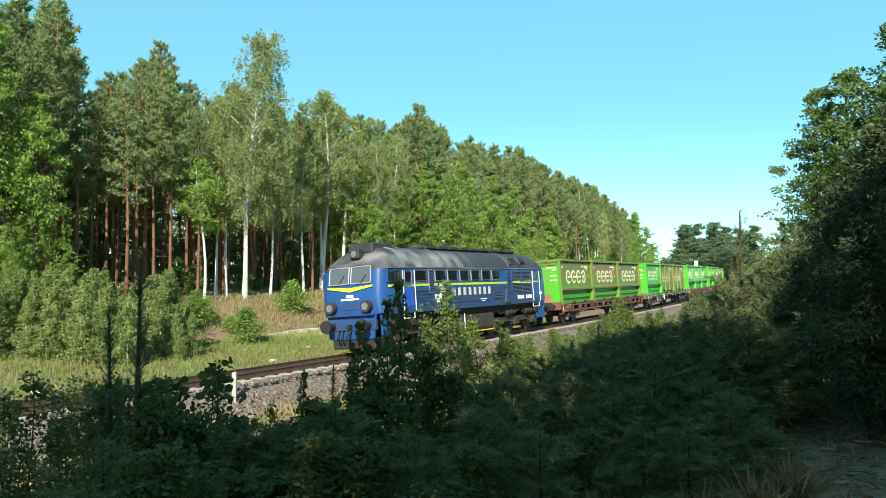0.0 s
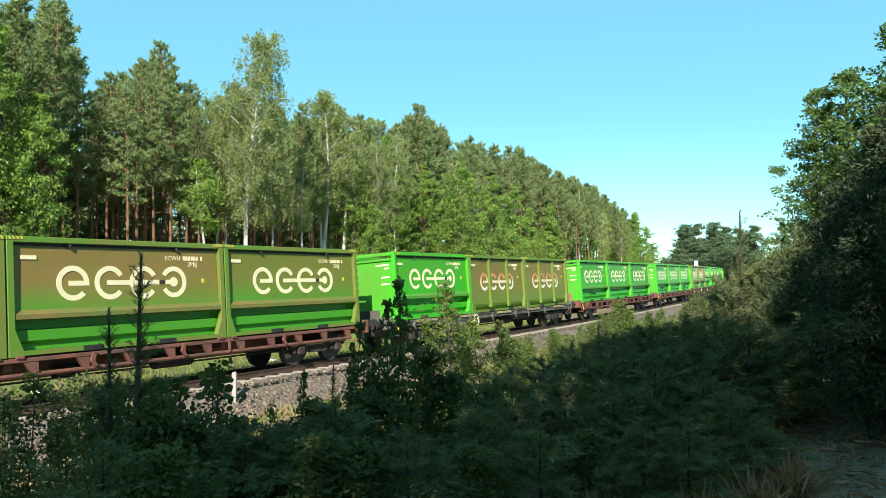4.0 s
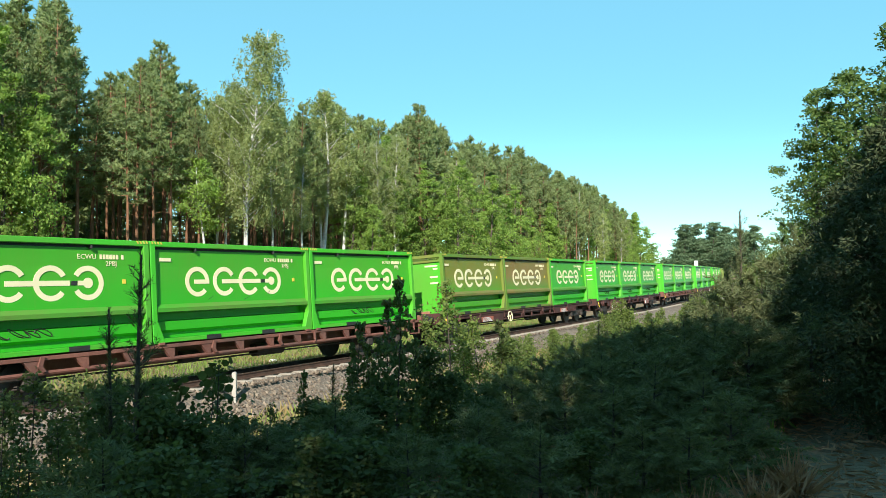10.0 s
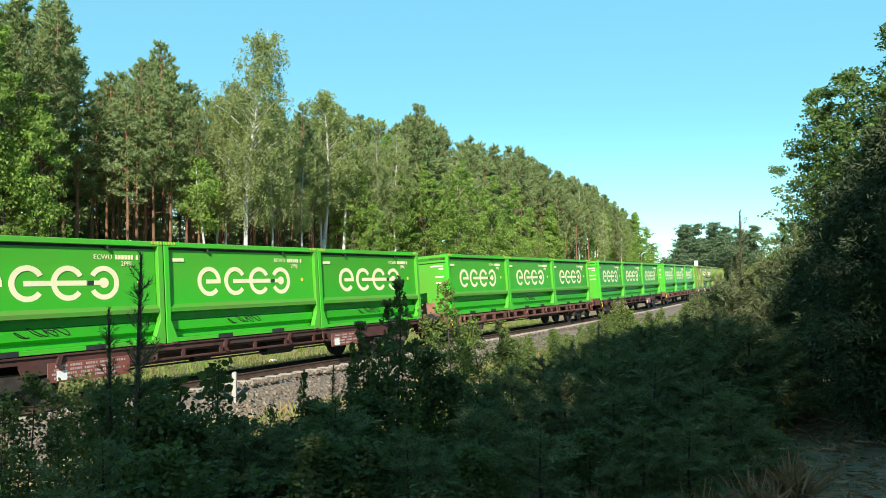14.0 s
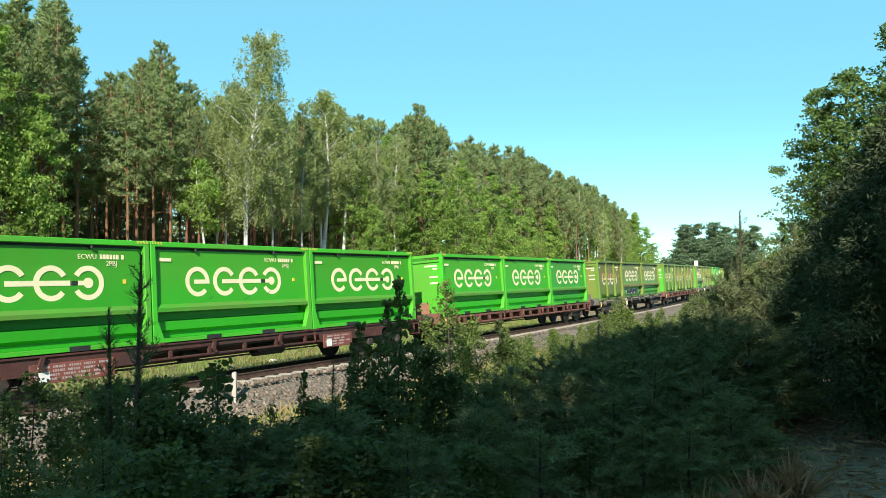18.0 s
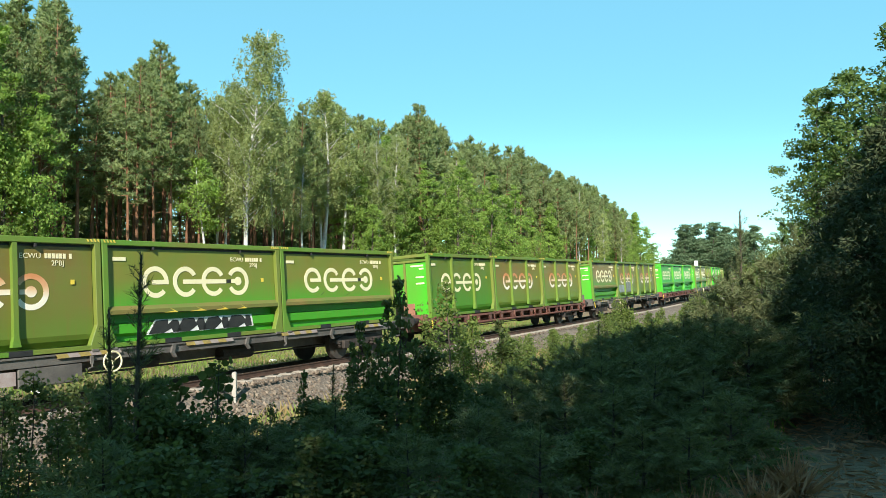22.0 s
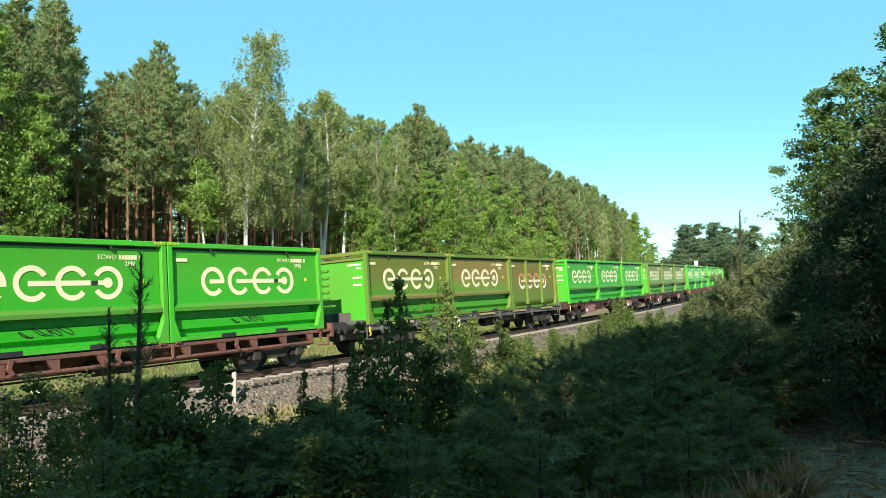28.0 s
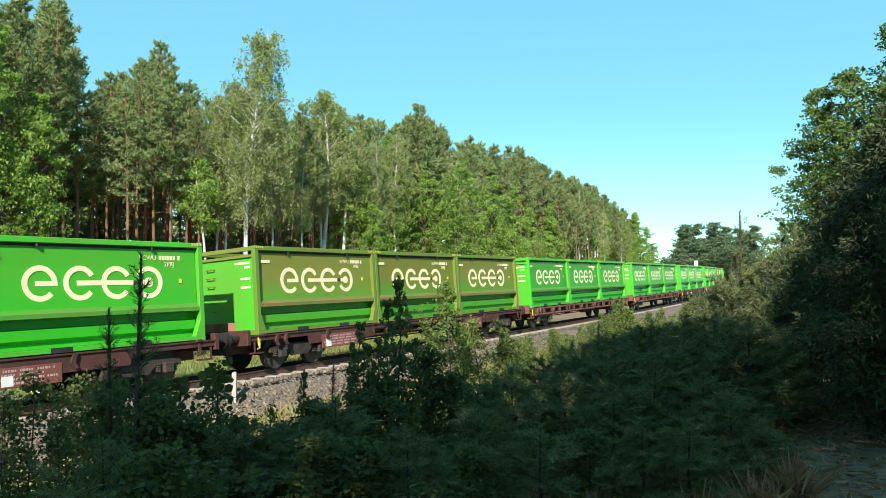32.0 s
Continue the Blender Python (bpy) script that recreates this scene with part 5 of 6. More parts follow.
def leafy_meshes(h, seed, bark, leaf, bare=0.25, wide=0.26, n_limb=34, n_leaf=60, size=0.22, droop=0.0, puff=0.5, lean=0.02, outline=DIAMOND, aspect=1.4, thick=0.0115, rise=(0.35, 0.95), lean_to=None, taper=0.72, clumps=1.5):
    """A broad-leaved tree or sapling: rising limbs with clumps of leaves."""
    rng = np.random.default_rng(seed)
    off = np.array(lean_to) * h if lean_to else rng.normal(size=2) * lean * h
    stem = lambda f: np.array((off[0] * f ** 1.5 + 0.012 * h * math.sin(f * 6 + seed), off[1] * f ** 1.5 + 0.012 * h * math.cos(f * 5 + seed), h * f))
    fs = np.linspace(0, 0.97, 8)
    knots = np.array([stem(f) for f in fs])
    stem = lambda f: np.array([np.interp(f, fs, knots[:, q]) for q in range(3)])
    limbs = [([stem(f) for f in fs], [thick * h * (1 - 0.9 * f) + 0.004 for f in fs])]
    cents = []
    for i in range(n_limb):
        f = bare + (0.98 - bare) * (i + rng.uniform(0, 0.9)) / n_limb
        g = (f - bare) / (0.98 - bare)
        ln = h * wide * (0.35 + 0.65 * math.sin(math.pi * (0.16 + 0.84 * g) ** 0.8)) * rng.uniform(0.55, 1.15) * (1 - taper * g ** 2.2)
        a = rng.uniform(0, 2 * math.pi)
        d = np.array((math.cos(a), math.sin(a), rng.uniform(*rise)))
        base = stem(f)
        tip = base + d / np.linalg.norm(d) * ln
        mid = (base + tip) / 2 + (0, 0, 0.08 * ln)
        limbs.append(([base, mid, tip], [0.002 + thick * ln * 0.9, 0.0015 + thick * 0.5 * ln, 0.0025]))
        for k in range(max(2, int(2 + ln * clumps))):
            t = rng.uniform(0.3, 1.1)
            c = base + (tip - base) * t + rng.normal(size=3) * 0.16 * ln
            m = max(3, int(n_leaf * rng.uniform(0.5, 1.3)))
            p = np.clip(rng.normal(size=(m, 3)), -1.7, 1.7) * (puff, puff, puff * 0.62) * (1 - 0.45 * g)
            if droop:
                p[:, 2] -= np.abs(rng.exponential(droop, m))
                p[:, :2] *= 0.75
            cents.append(c[None] + p)
    cents = np.concatenate(cents)
    cents = cents[(cents[:, 2] > 0.03 * h) & (cents[:, 2] < 1.06 * h)]
    return limbs_mesh("trunk", limbs, bark), loose_polys("crown", leaves(cents, size, aspect, 0.25 if droop else 0.0, rng, outline=outline), leaf), h


def young_pine_meshes(h, seed, spacing=0.42, reach=0.42, dense=105, leader=0.25, needle=0.10, brush=False):
    """A young pine: whorls of shoots bristling with long needles, and a bare-tipped leader."""
    rng = np.random.default_rng(seed)
    limbs = [([(0, 0, 0), (0.02 * h, 0, h * 0.5), (0.01 * h, 0.01 * h, h)], [0.012 * h, 0.008 * h, 0.010 if brush else 0.004])]
    cen, way = [], []

    def bristle(a, b, k):
        n = max(4, int(np.linalg.norm(b - a) * dense * k))
        d = (b - a) / (np.linalg.norm(b - a) + 1e-9)
        r = rng.normal(size=(n, 3))
        r -= (r @ d)[:, None] * d
        r /= np.linalg.norm(r, axis=1)[:, None]
        dirs = r * (0.6 if brush else 0.75) + d * (1.0 if brush else 0.75)
        cen.append(a + (b - a) * rng.uniform(0.05, 1.0, n)[:, None] + dirs * needle * 0.4)
        way.append(dirs)
    z = 0.12 * h
    top = np.array((0.01 * h, 0.01 * h, h))
    while z < h * (1 - leader * 0.5):
        g = z / h
        for i in range(int(rng.integers(4, 7))):
            a = rng.uniform(0, 2 * math.pi)
            ln = h * reach * (1 - g) ** 0.8 * rng.uniform(0.6, 1.1) + 0.12
            d = np.array((math.cos(a), math.sin(a), 0.35 + 0.7 * g))
            d /= np.linalg.norm(d)
            s = np.array((0.02 * h * min(1, 2 * g), 0, z))
            e = s + d * ln + (0, 0, 0.12 * ln)
            limbs.append(([s, (s + e) / 2 - (0, 0, 0.03 * ln), e], [0.004 + 0.006 * ln, 0.004, 0.002]))
            bristle(s + (e - s) * 0.35, e, 1.0)
            for k in range(int(ln * 6)):
                t = rng.uniform(0.35, 1)
                p = s + (e - s) * t
                q = p + (d * 0.6 + rng.normal(size=3) * 0.5) * ln * 0.38
                limbs.append(([p, q], [0.003, 0.0015]))
                bristle(p, q, 0.9)
        z += spacing * rng.uniform(0.8, 1.2) * (0.6 + 0.5 * (1 - g)) * h / 3
    bristle(np.array((0.015 * h, 0.005 * h, h * (0.45 if brush else 0.72))), top, 1.5 if brush else 1.3)
    if brush:
        for f, n in ((0.86, 4), (0.70, 4), (0.54, 5)):
            for i in range(n):
                a = rng.uniform(0, 2 * math.pi)
                s = np.array((0.013 * h, 0.008 * h, h * f))
                e = s + np.array((math.cos(a) * 0.42, math.sin(a) * 0.42, 0.9)) * h * rng.uniform(0.028, 0.05) * (2.1 - f * 1.3)
                limbs.append(([s, e], [0.005, 0.003]))
                bristle(s, e, 1.2)
    if brush:
        for i in range(80):
            f, a = rng.uniform(0.25, 0.96), rng.uniform(0, 2 * math.pi)
            s = np.array((0.015 * h, 0.007 * h, h * f))
            ln = rng.uniform(0.08, 0.16) * (1.35 - 0.6 * f)
            e = s + np.array((math.cos(a) * 0.75, math.sin(a) * 0.75, 0.75)) * ln
            limbs.append(([s, e], [0.004, 0.002]))
            bristle(s + (e - s) * 0.3, e, 0.9)
    cen, way = np.concatenate(cen), np.concatenate(way)
    return limbs_mesh("stem", limbs, DARK_BARK), loose_polys("needles", leaves(cen, needle, 13.0 if brush else 9.0, 0.0, rng, outline=DIAMOND, way=way), YOUNG_PINE), h


def joined(name, items):
    """One mesh out of many meshes and their poses, with the materials that they bring."""
    me, mats, co, ix, start, total, slot, nv, nl = bpy.data.meshes.new(name), [], [], [], [], [], [], 0, 0
    for src, m in items:
        v, l, a, b = np.empty(len(src.vertices) * 3), np.empty(len(src.loops), int), np.empty(len(src.polygons), int), np.empty(len(src.polygons), int)
        src.vertices.foreach_get("co", v)
        src.loops.foreach_get("vertex_index", l)
        src.polygons.foreach_get("loop_start", a)
        src.polygons.foreach_get("loop_total", b)
        if src.materials[0] not in mats:
            mats.append(src.materials[0])
        m = np.array(m)
        co.append(v.reshape(-1, 3) @ m[:3, :3].T + m[:3, 3])
        ix.append(l + nv)
        start.append(a + nl)
        total.append(b)
        slot.append(np.full(len(a), mats.index(src.materials[0])))
        nv, nl = nv + len(v) // 3, nl + len(l)
    me.vertices.add(nv)
    me.vertices.foreach_set("co", np.concatenate(co).astype(np.float32).ravel())
    me.loops.add(nl)
    me.loops.foreach_set("vertex_index", np.concatenate(ix).astype(np.int32))
    start = np.concatenate(start).astype(np.int32)
    me.polygons.add(len(start))
    me.polygons.foreach_set("loop_start", start)
    me.polygons.foreach_set("loop_total", np.concatenate(total).astype(np.int32))
    for m in mats:
        me.materials.append(m)
    me.polygons.foreach_set("material_index", np.concatenate(slot).astype(np.int32))
    me.update(calc_edges=True)
    return me


def tree(name, meshes, label, category, group, at, height, turn=0.0, wide=1.0, names=("trunk", "crown")):
    s = height / meshes[2]
    root = thing(name, label, category, group, "", Matrix.LocRotScale(at, Euler((0, 0, turn)), (s * wide, s * wide, s)))
    part(names[0], meshes[0], None, root)
    part(names[1], meshes[1], None, root)
    return root


def spot(px, depth, dz=0.0):
    """A place on the ground in a direction of the view, depth metres ahead."""
    x = (px - 784) / 1337 * depth
    return Vector((x, depth, ground_z(x, depth) + dz))


def height_to(p, top):
    """Height of a plant at p whose tip stands at that line of the view."""
    return 3.02 + (483 - top) * p.y / 1337 - p.z


PINES = [pine_meshes(18.0 + 1.2 * k, 100 + k, 0.46 + 0.05 * (k % 3), 11, 0.125, 0.28, 0.62, 4.6) for k in range(6)]
FAR_PINES = [pine_meshes(18.0 + 1.2 * k, 140 + k, 0.44 + 0.05 * (k % 3), 8, 0.14, 0.46, 0.66, 4.0, dead=3, full=2.6) for k in range(5)]
DEEP_PINES = [pine_meshes(13.0, 170 + k, 0.06, 6, 0.20, 0.80, 0.85, 4.0, dead=0, full=1.8) for k in range(3)]
BIRCHES = [birch_meshes(17, 200 + k, 0.40, 0.18, 64, 24, 0.13, 3.6) for k in range(3)]
FAR_BIRCHES = [birch_meshes(17, 220 + k, 0.36, 0.17, 48, 18, 0.24, 3.0, outline=SCRAP) for k in range(2)]
CROWNS = [leafy_meshes(14, 300 + k, DARK_BARK, CROWN, 0.12, 0.24, 50, 46, 0.15, 0.0, 0.30, taper=0.45, outline=DIAMOND, aspect=1.2, clumps=2.2) for k in range(3)]
OAKS = [leafy_meshes(14, 300 + k, DARK_BARK, OAK, 0.12, 0.24, 44, 44, 0.17, 0.0, 0.29, taper=0.45, outline=SCRAP, aspect=1.1, clumps=2.0) for k in range(4)]
FAR_OAKS = [leafy_meshes(14, 320 + k, DARK_BARK, OAK, 0.14, 0.22, 42, 30, 0.27, 0.0, 0.36, outline=SCRAP, clumps=1.8) for k in range(3)]
DISTANT = [leafy_meshes(14, 360 + k, DARK_BARK, HAZED, 0.06, 0.34, 46, 32, 0.40, 0.0, 0.55, outline=SCRAP, taper=0.5) for k in range(2)]
SAPLINGS = [leafy_meshes(5.0, 400 + k, BIRCH_BARK, WILLOW, 0.04, 0.17, 40, 58, 0.105, 0.12, 0.22, 0.035, thick=0.006, outline=SCRAP, aspect=1.1) for k in range(5)]
VERGE_BUSH = [leafy_meshes(2.4, 430 + k, DARK_BARK, OAK, 0.02, 0.45, 36, 34, 0.13, 0.0, 0.27, rise=(0.1, 1.0)) for k in range(2)]
UNDER = [leafy_meshes(4.0, 420 + k, DARK_BARK, CROWN, 0.05, 0.36, 24, 24, 0.21, 0.0, 0.34, outline=SCRAP) for k in range(3)]

SKYLINE_X = [-200, 20, 100, 175, 230, 290, 350, 400, 520, 575, 625, 665, 745, 800, 860, 930, 1000, 1050, 1100, 1150, 1165]
SKYLINE_Y = [-60, -20, -10, 130, 115, 75, 150, 145, 180, 165, 205, 200, 190, 235, 240, 262, 303, 325, 365, 410, 450]
PINE_SAY = "tall Scots pine with orange bark and dark green crown"
BIRCH_SAY = "white-barked birch with light drooping leaves"
OAK_SAY = "dense green broad-leaved tree at the forest edge"


def build_forest():
    rng = np.random.default_rng(11)

    def cap(p):
        px = 784 + 1337 * p.x / max(p.y, 1)
        return 3.02 + (483 - float(np.interp(px, SKYLINE_X, SKYLINE_Y))) * p.y / 1337 - p.z

    def at(s, far):
        p = on_line(s, far)
        p.z = ground_z(p.x, p.y) - 0.05
        return p

    def put(kind, p, f):
        far = p.y > 75 or f < 0
        k, turn, h = int(rng.integers(0, 60)), rng.uniform(0, 6.28), cap(p) * abs(f)
        if kind == "pine":
            h = min(h, 25)
            tree("pine_tree", FAR_PINES[k % 5] if far else PINES[k % 6], PINE_SAY, "tree", "trees of the forest", p, h, turn)
        elif kind == "birch":
            tree("birch_tree", FAR_BIRCHES[k % 2] if far else BIRCHES[k % 3], BIRCH_SAY, "tree", "trees of the forest", p, min(h, 20), turn)
        else:
            tree("broadleaf_tree", FAR_OAKS[k % 3] if far else OAKS[k % 4], OAK_SAY, "tree", "trees of the forest", p, min(h, 17), turn, 1.0 if h > 9 else 1.2)
    s = -34.0
    while s < 262:
        step = 2.5 if s < 50 else 3.6 if s < 120 else 6.0
        for row, far in enumerate((20.5, 24, 28, 33, 39)):
            if (s > 90 and row > 3) or (s > 160 and row > 2):
                continue
            p = at(s + rng.uniform(-1.2, 1.2), far + rng.uniform(-1.5, 1.5))
            u = rng.uniform()
            if row == 0:
                if s > 26 and u < (0.22 if s < 45 else 0.36):
                    put("oak", p, rng.uniform(0.45, 0.80))
                elif u < 0.52 and s > 16:
                    put("birch", p, rng.uniform(0.75, 0.95))
                elif u < 0.72:
                    put("pine", p, rng.uniform(0.75, 0.97))
            elif row == 1 and u < 0.14 and s > 30:
                put("oak", p, rng.uniform(0.75, 0.95))
            else:
                put("pine", p, rng.uniform(0.82, 1.0) * (1 if row < 3 else -1))
        s += step
    # thick growth deep in the wood
    s, k, deep = -46.0, 0, []
    while s < 270:
        for far in (45.0, 52.0, 61.0) if s < 100 else (42.0, 50.0):
            p = at(s + rng.uniform(-1.5, 1.5), far + rng.uniform(-1.5, 1.5))
            trunk, crown, tall = DEEP_PINES[k % 3]
            f = min(rng.uniform(10.5, 15), cap(p) * 0.9) / tall
            m = Matrix.LocRotScale(p, Euler((0, 0, k)), (f * 1.1, f * 1.1, f))
            deep += [(trunk, m), (crown, m)]
            k += 1
        s += 4.2 if s < 100 else 7.0
    tagged(new("deep_wood", joined("deep_wood", deep)), "low-branched dark pines crowding the depth of the wood", "trees", "", "stuff")
    # undergrowth inside the wood
    for i in range(56):
        p = at(rng.uniform(-36, 70), rng.uniform(22.5, 44))
        tree("undergrowth_bush", UNDER[i % 3], "leafy green undergrowth bush between pine trunks", "bush", "undergrowth of the forest", p, rng.uniform(1.0, 2.8), rng.uniform(0, 6.28))
    for i in range(34):
        p = at(rng.uniform(-24, 44), rng.uniform(20.0, 26))
        tree("undergrowth_bush", UNDER[i % 3], "leafy green undergrowth bush between pine trunks", "bush", "undergrowth of the forest", p, rng.uniform(0.9, 2.3), rng.uniform(0, 6.28), 1.2)
    # trees that stand out
    p = spot(430, 49)
    tree("birch_tree", birch_meshes(17, 253, 0.27, 0.25, 100, 24, 0.13, 3.6, (0.075, 0.0)), "tall birch with bright white trunk on the bank", "tree", "trees of the forest", p, height_to(p, 48), 0.0)
    p = spot(362, 47)
    tree("birch_tree", leafy_meshes(9, 251, BIRCH_BARK, OAK, 0.45, 0.24, 24, 44, 0.15, 0.0, 0.30, 0.05, outline=SCRAP, clumps=2.2, lean_to=(-0.06, 0.0)), "slender crooked birch with fresh green crown", "tree", "trees of the forest", p, height_to(p, 275), 0.0)
    p = spot(385, 50)
    tree("birch_tree", BIRCHES[1], BIRCH_SAY, "tree", "trees of the forest", p, height_to(p, 165), 2.0, 0.8)
    p = spot(575, 60)
    tree("birch_tree", BIRCHES[2], BIRCH_SAY, "tree", "trees of the forest", p, height_to(p, 155), 2.6, 1.35)
    p = spot(610, 62)
    tree("birch_tree", BIRCHES[0], BIRCH_SAY, "tree", "trees of the forest", p, height_to(p, 195), 1.1, 1.2)
    for px, z, top in ((272, 44.5, 150), (95, 41, 2), (290, 58, 75), (598, 66, 230), (30, 48, -10), (745, 78, 186), (200, 54, 130), (330, 60, 140)):
        p = spot(px, z)
        tree("pine_tree", PINES[px % 6], PINE_SAY, "tree", "trees of the forest", p, height_to(p, top), px * 0.7)
    for px, z, top in ((0, 36.5, 45), (62, 37.5, 160), (-60, 35.5, 0), (112, 37.5, 430), (10, 34.5, 400), (40, 36.5, 380), (815, 70, 285), (870, 76, 310), (905, 78, 330), (700, 66, 300), (660, 62, 360)):
        p = spot(px, z)
        tree("broadleaf_tree", OAKS[px % 4], "sunlit fresh green broad-leaved tree at the forest edge", "tree", "trees of the forest", p, height_to(p, top), px * 0.3, 0.85 if px < 100 else 1.1)
    # thicket of young birches beside the line
    for i in range(84):
        px, z = -50 + i * 4.7 + rng.uniform(-8, 8), 27.6 + (i * 7 % 10) * 0.75 + rng.uniform(0, 0.6)
        if px > 240:
            z += 2.5
        p = spot(px, z)
        top = rng.uniform(468, 520) if px < 190 or px > 250 else rng.uniform(492, 540)
        if px > 310:
            top += 45
        tree("young_birch", SAPLINGS[i % 5], "slender young birch in a dense thicket", "tree", "young birch thicket", p, height_to(p, top), rng.uniform(0, 6.28), 1.15)
    for px, z, top in ((437, 36.6, 546), (407, 40, 560), (330, 38, 545), (360, 40, 530), (515, 47, 498), (385, 42, 555), (345, 42, 515)):
        p = spot(px, z)
        tree("round_bush", VERGE_BUSH[px % 2], "rounded bright green bush on the verge", "bush", "bushes on the far verge", p, height_to(p, top), px, 1.25)
    # the far trees and those on the near side
    for px, z, top in ((1212, 290, 398), (1232, 300, 396), (1262, 285, 394), (1285, 295, 402), (1310, 270, 405), (1335, 260, 400), (1175, 380, 455), (1205, 320, 428), (1226, 330, 432), (1248, 325, 424), (1272, 318, 430), (1296, 310, 428), (1322, 300, 425), (1190, 400, 462), (1118, 215, 376), (1133, 222, 374), (1146, 230, 405), (1100, 205, 372), (1082, 200, 362)):
        p = spot(px, z)
        p.z = 0
        tree("broadleaf_tree", DISTANT[px % 2] if px > 1170 else FAR_OAKS[px % 3], "distant broad-leaved tree in haze beyond the bend", "tree", "distant trees", p, 3.02 + (483 - top) * z / 1337, px, 1.4 if px > 1170 else 1.15)
    for px, z, top, w in ((1452, 48, 146, 1.04), (1522, 46, 112, 1.2), (1605, 43, 10, 1.25), (1670, 38, -50, 1.3), (1440, 62, 335, 1.1), (1385, 78, 385, 1.0), (1500, 52, 300, 1.3), (1570, 46, 230, 1.4), (1462, 50, 260, 1.0)):
        p = spot(px, z)
        tree("broadleaf_tree", CROWNS[px % 3], "oak with dense dark green crown beside the line", "tree", "oaks beside the line", p, height_to(p, top), px * 0.37, w)


build_forest()

# ---- the near bank ----
NEAR_PINES = [young_pine_meshes(3.0, 500 + k, spacing=0.36, dense=120, needle=0.165) for k in range(3)]
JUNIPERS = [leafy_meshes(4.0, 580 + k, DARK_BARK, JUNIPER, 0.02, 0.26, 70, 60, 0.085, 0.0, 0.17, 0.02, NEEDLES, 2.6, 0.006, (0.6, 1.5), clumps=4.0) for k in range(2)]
THIN_PINE = young_pine_meshes(3.0, 510, 0.5, 0.15, 150, 0.5, 0.08, True)
NEAR_OAK = [leafy_meshes(2.6, 520 + k, DARK_BARK, SHRUB, 0.12, 0.12, 22, 11, 0.095, 0.0, 0.08, 0.03, LOBED_LEAF, 1.25, 0.006) for k in range(2)]
NEAR_BUSH = [leafy_meshes(2.0, 530 + k, DARK_BARK, SHRUB, 0.03, 0.42, 34, 48, 0.06, 0.0, 0.17, 0.03, LENS_LEAF, 1.35, 0.005) for k in range(3)]
NEAR_BIRCH = [leafy_meshes(2.6, 540 + k, DARK_BARK, SHRUB, 0.08, 0.26, 30, 20, 0.055, 0.05, 0.14, 0.03, LENS_LEAF, 1.3, 0.005) for k in range(2)]
FAR_BUSH = [leafy_meshes(2.0, 560 + k, DARK_BARK, LUSH, 0.03, 0.42, 30, 42, 0.06, 0.0, 0.17, 0.03, DIAMOND, 1.2, 0.005) for k in range(2)]
FAR_SAPLING = [leafy_meshes(2.6, 570 + k, DARK_BARK, LUSH, 0.08, 0.26, 28, 34, 0.055, 0.03, 0.16, 0.03, DIAMOND, 1.2, 0.005) for k in range(2)]
ASPEN = leafy_meshes(2.0, 550, DARK_BARK, SHRUB, 0.15, 0.25, 18, 6, 0.085, 0.0, 0.14, 0.03, LENS_LEAF, 0.95, 0.006)


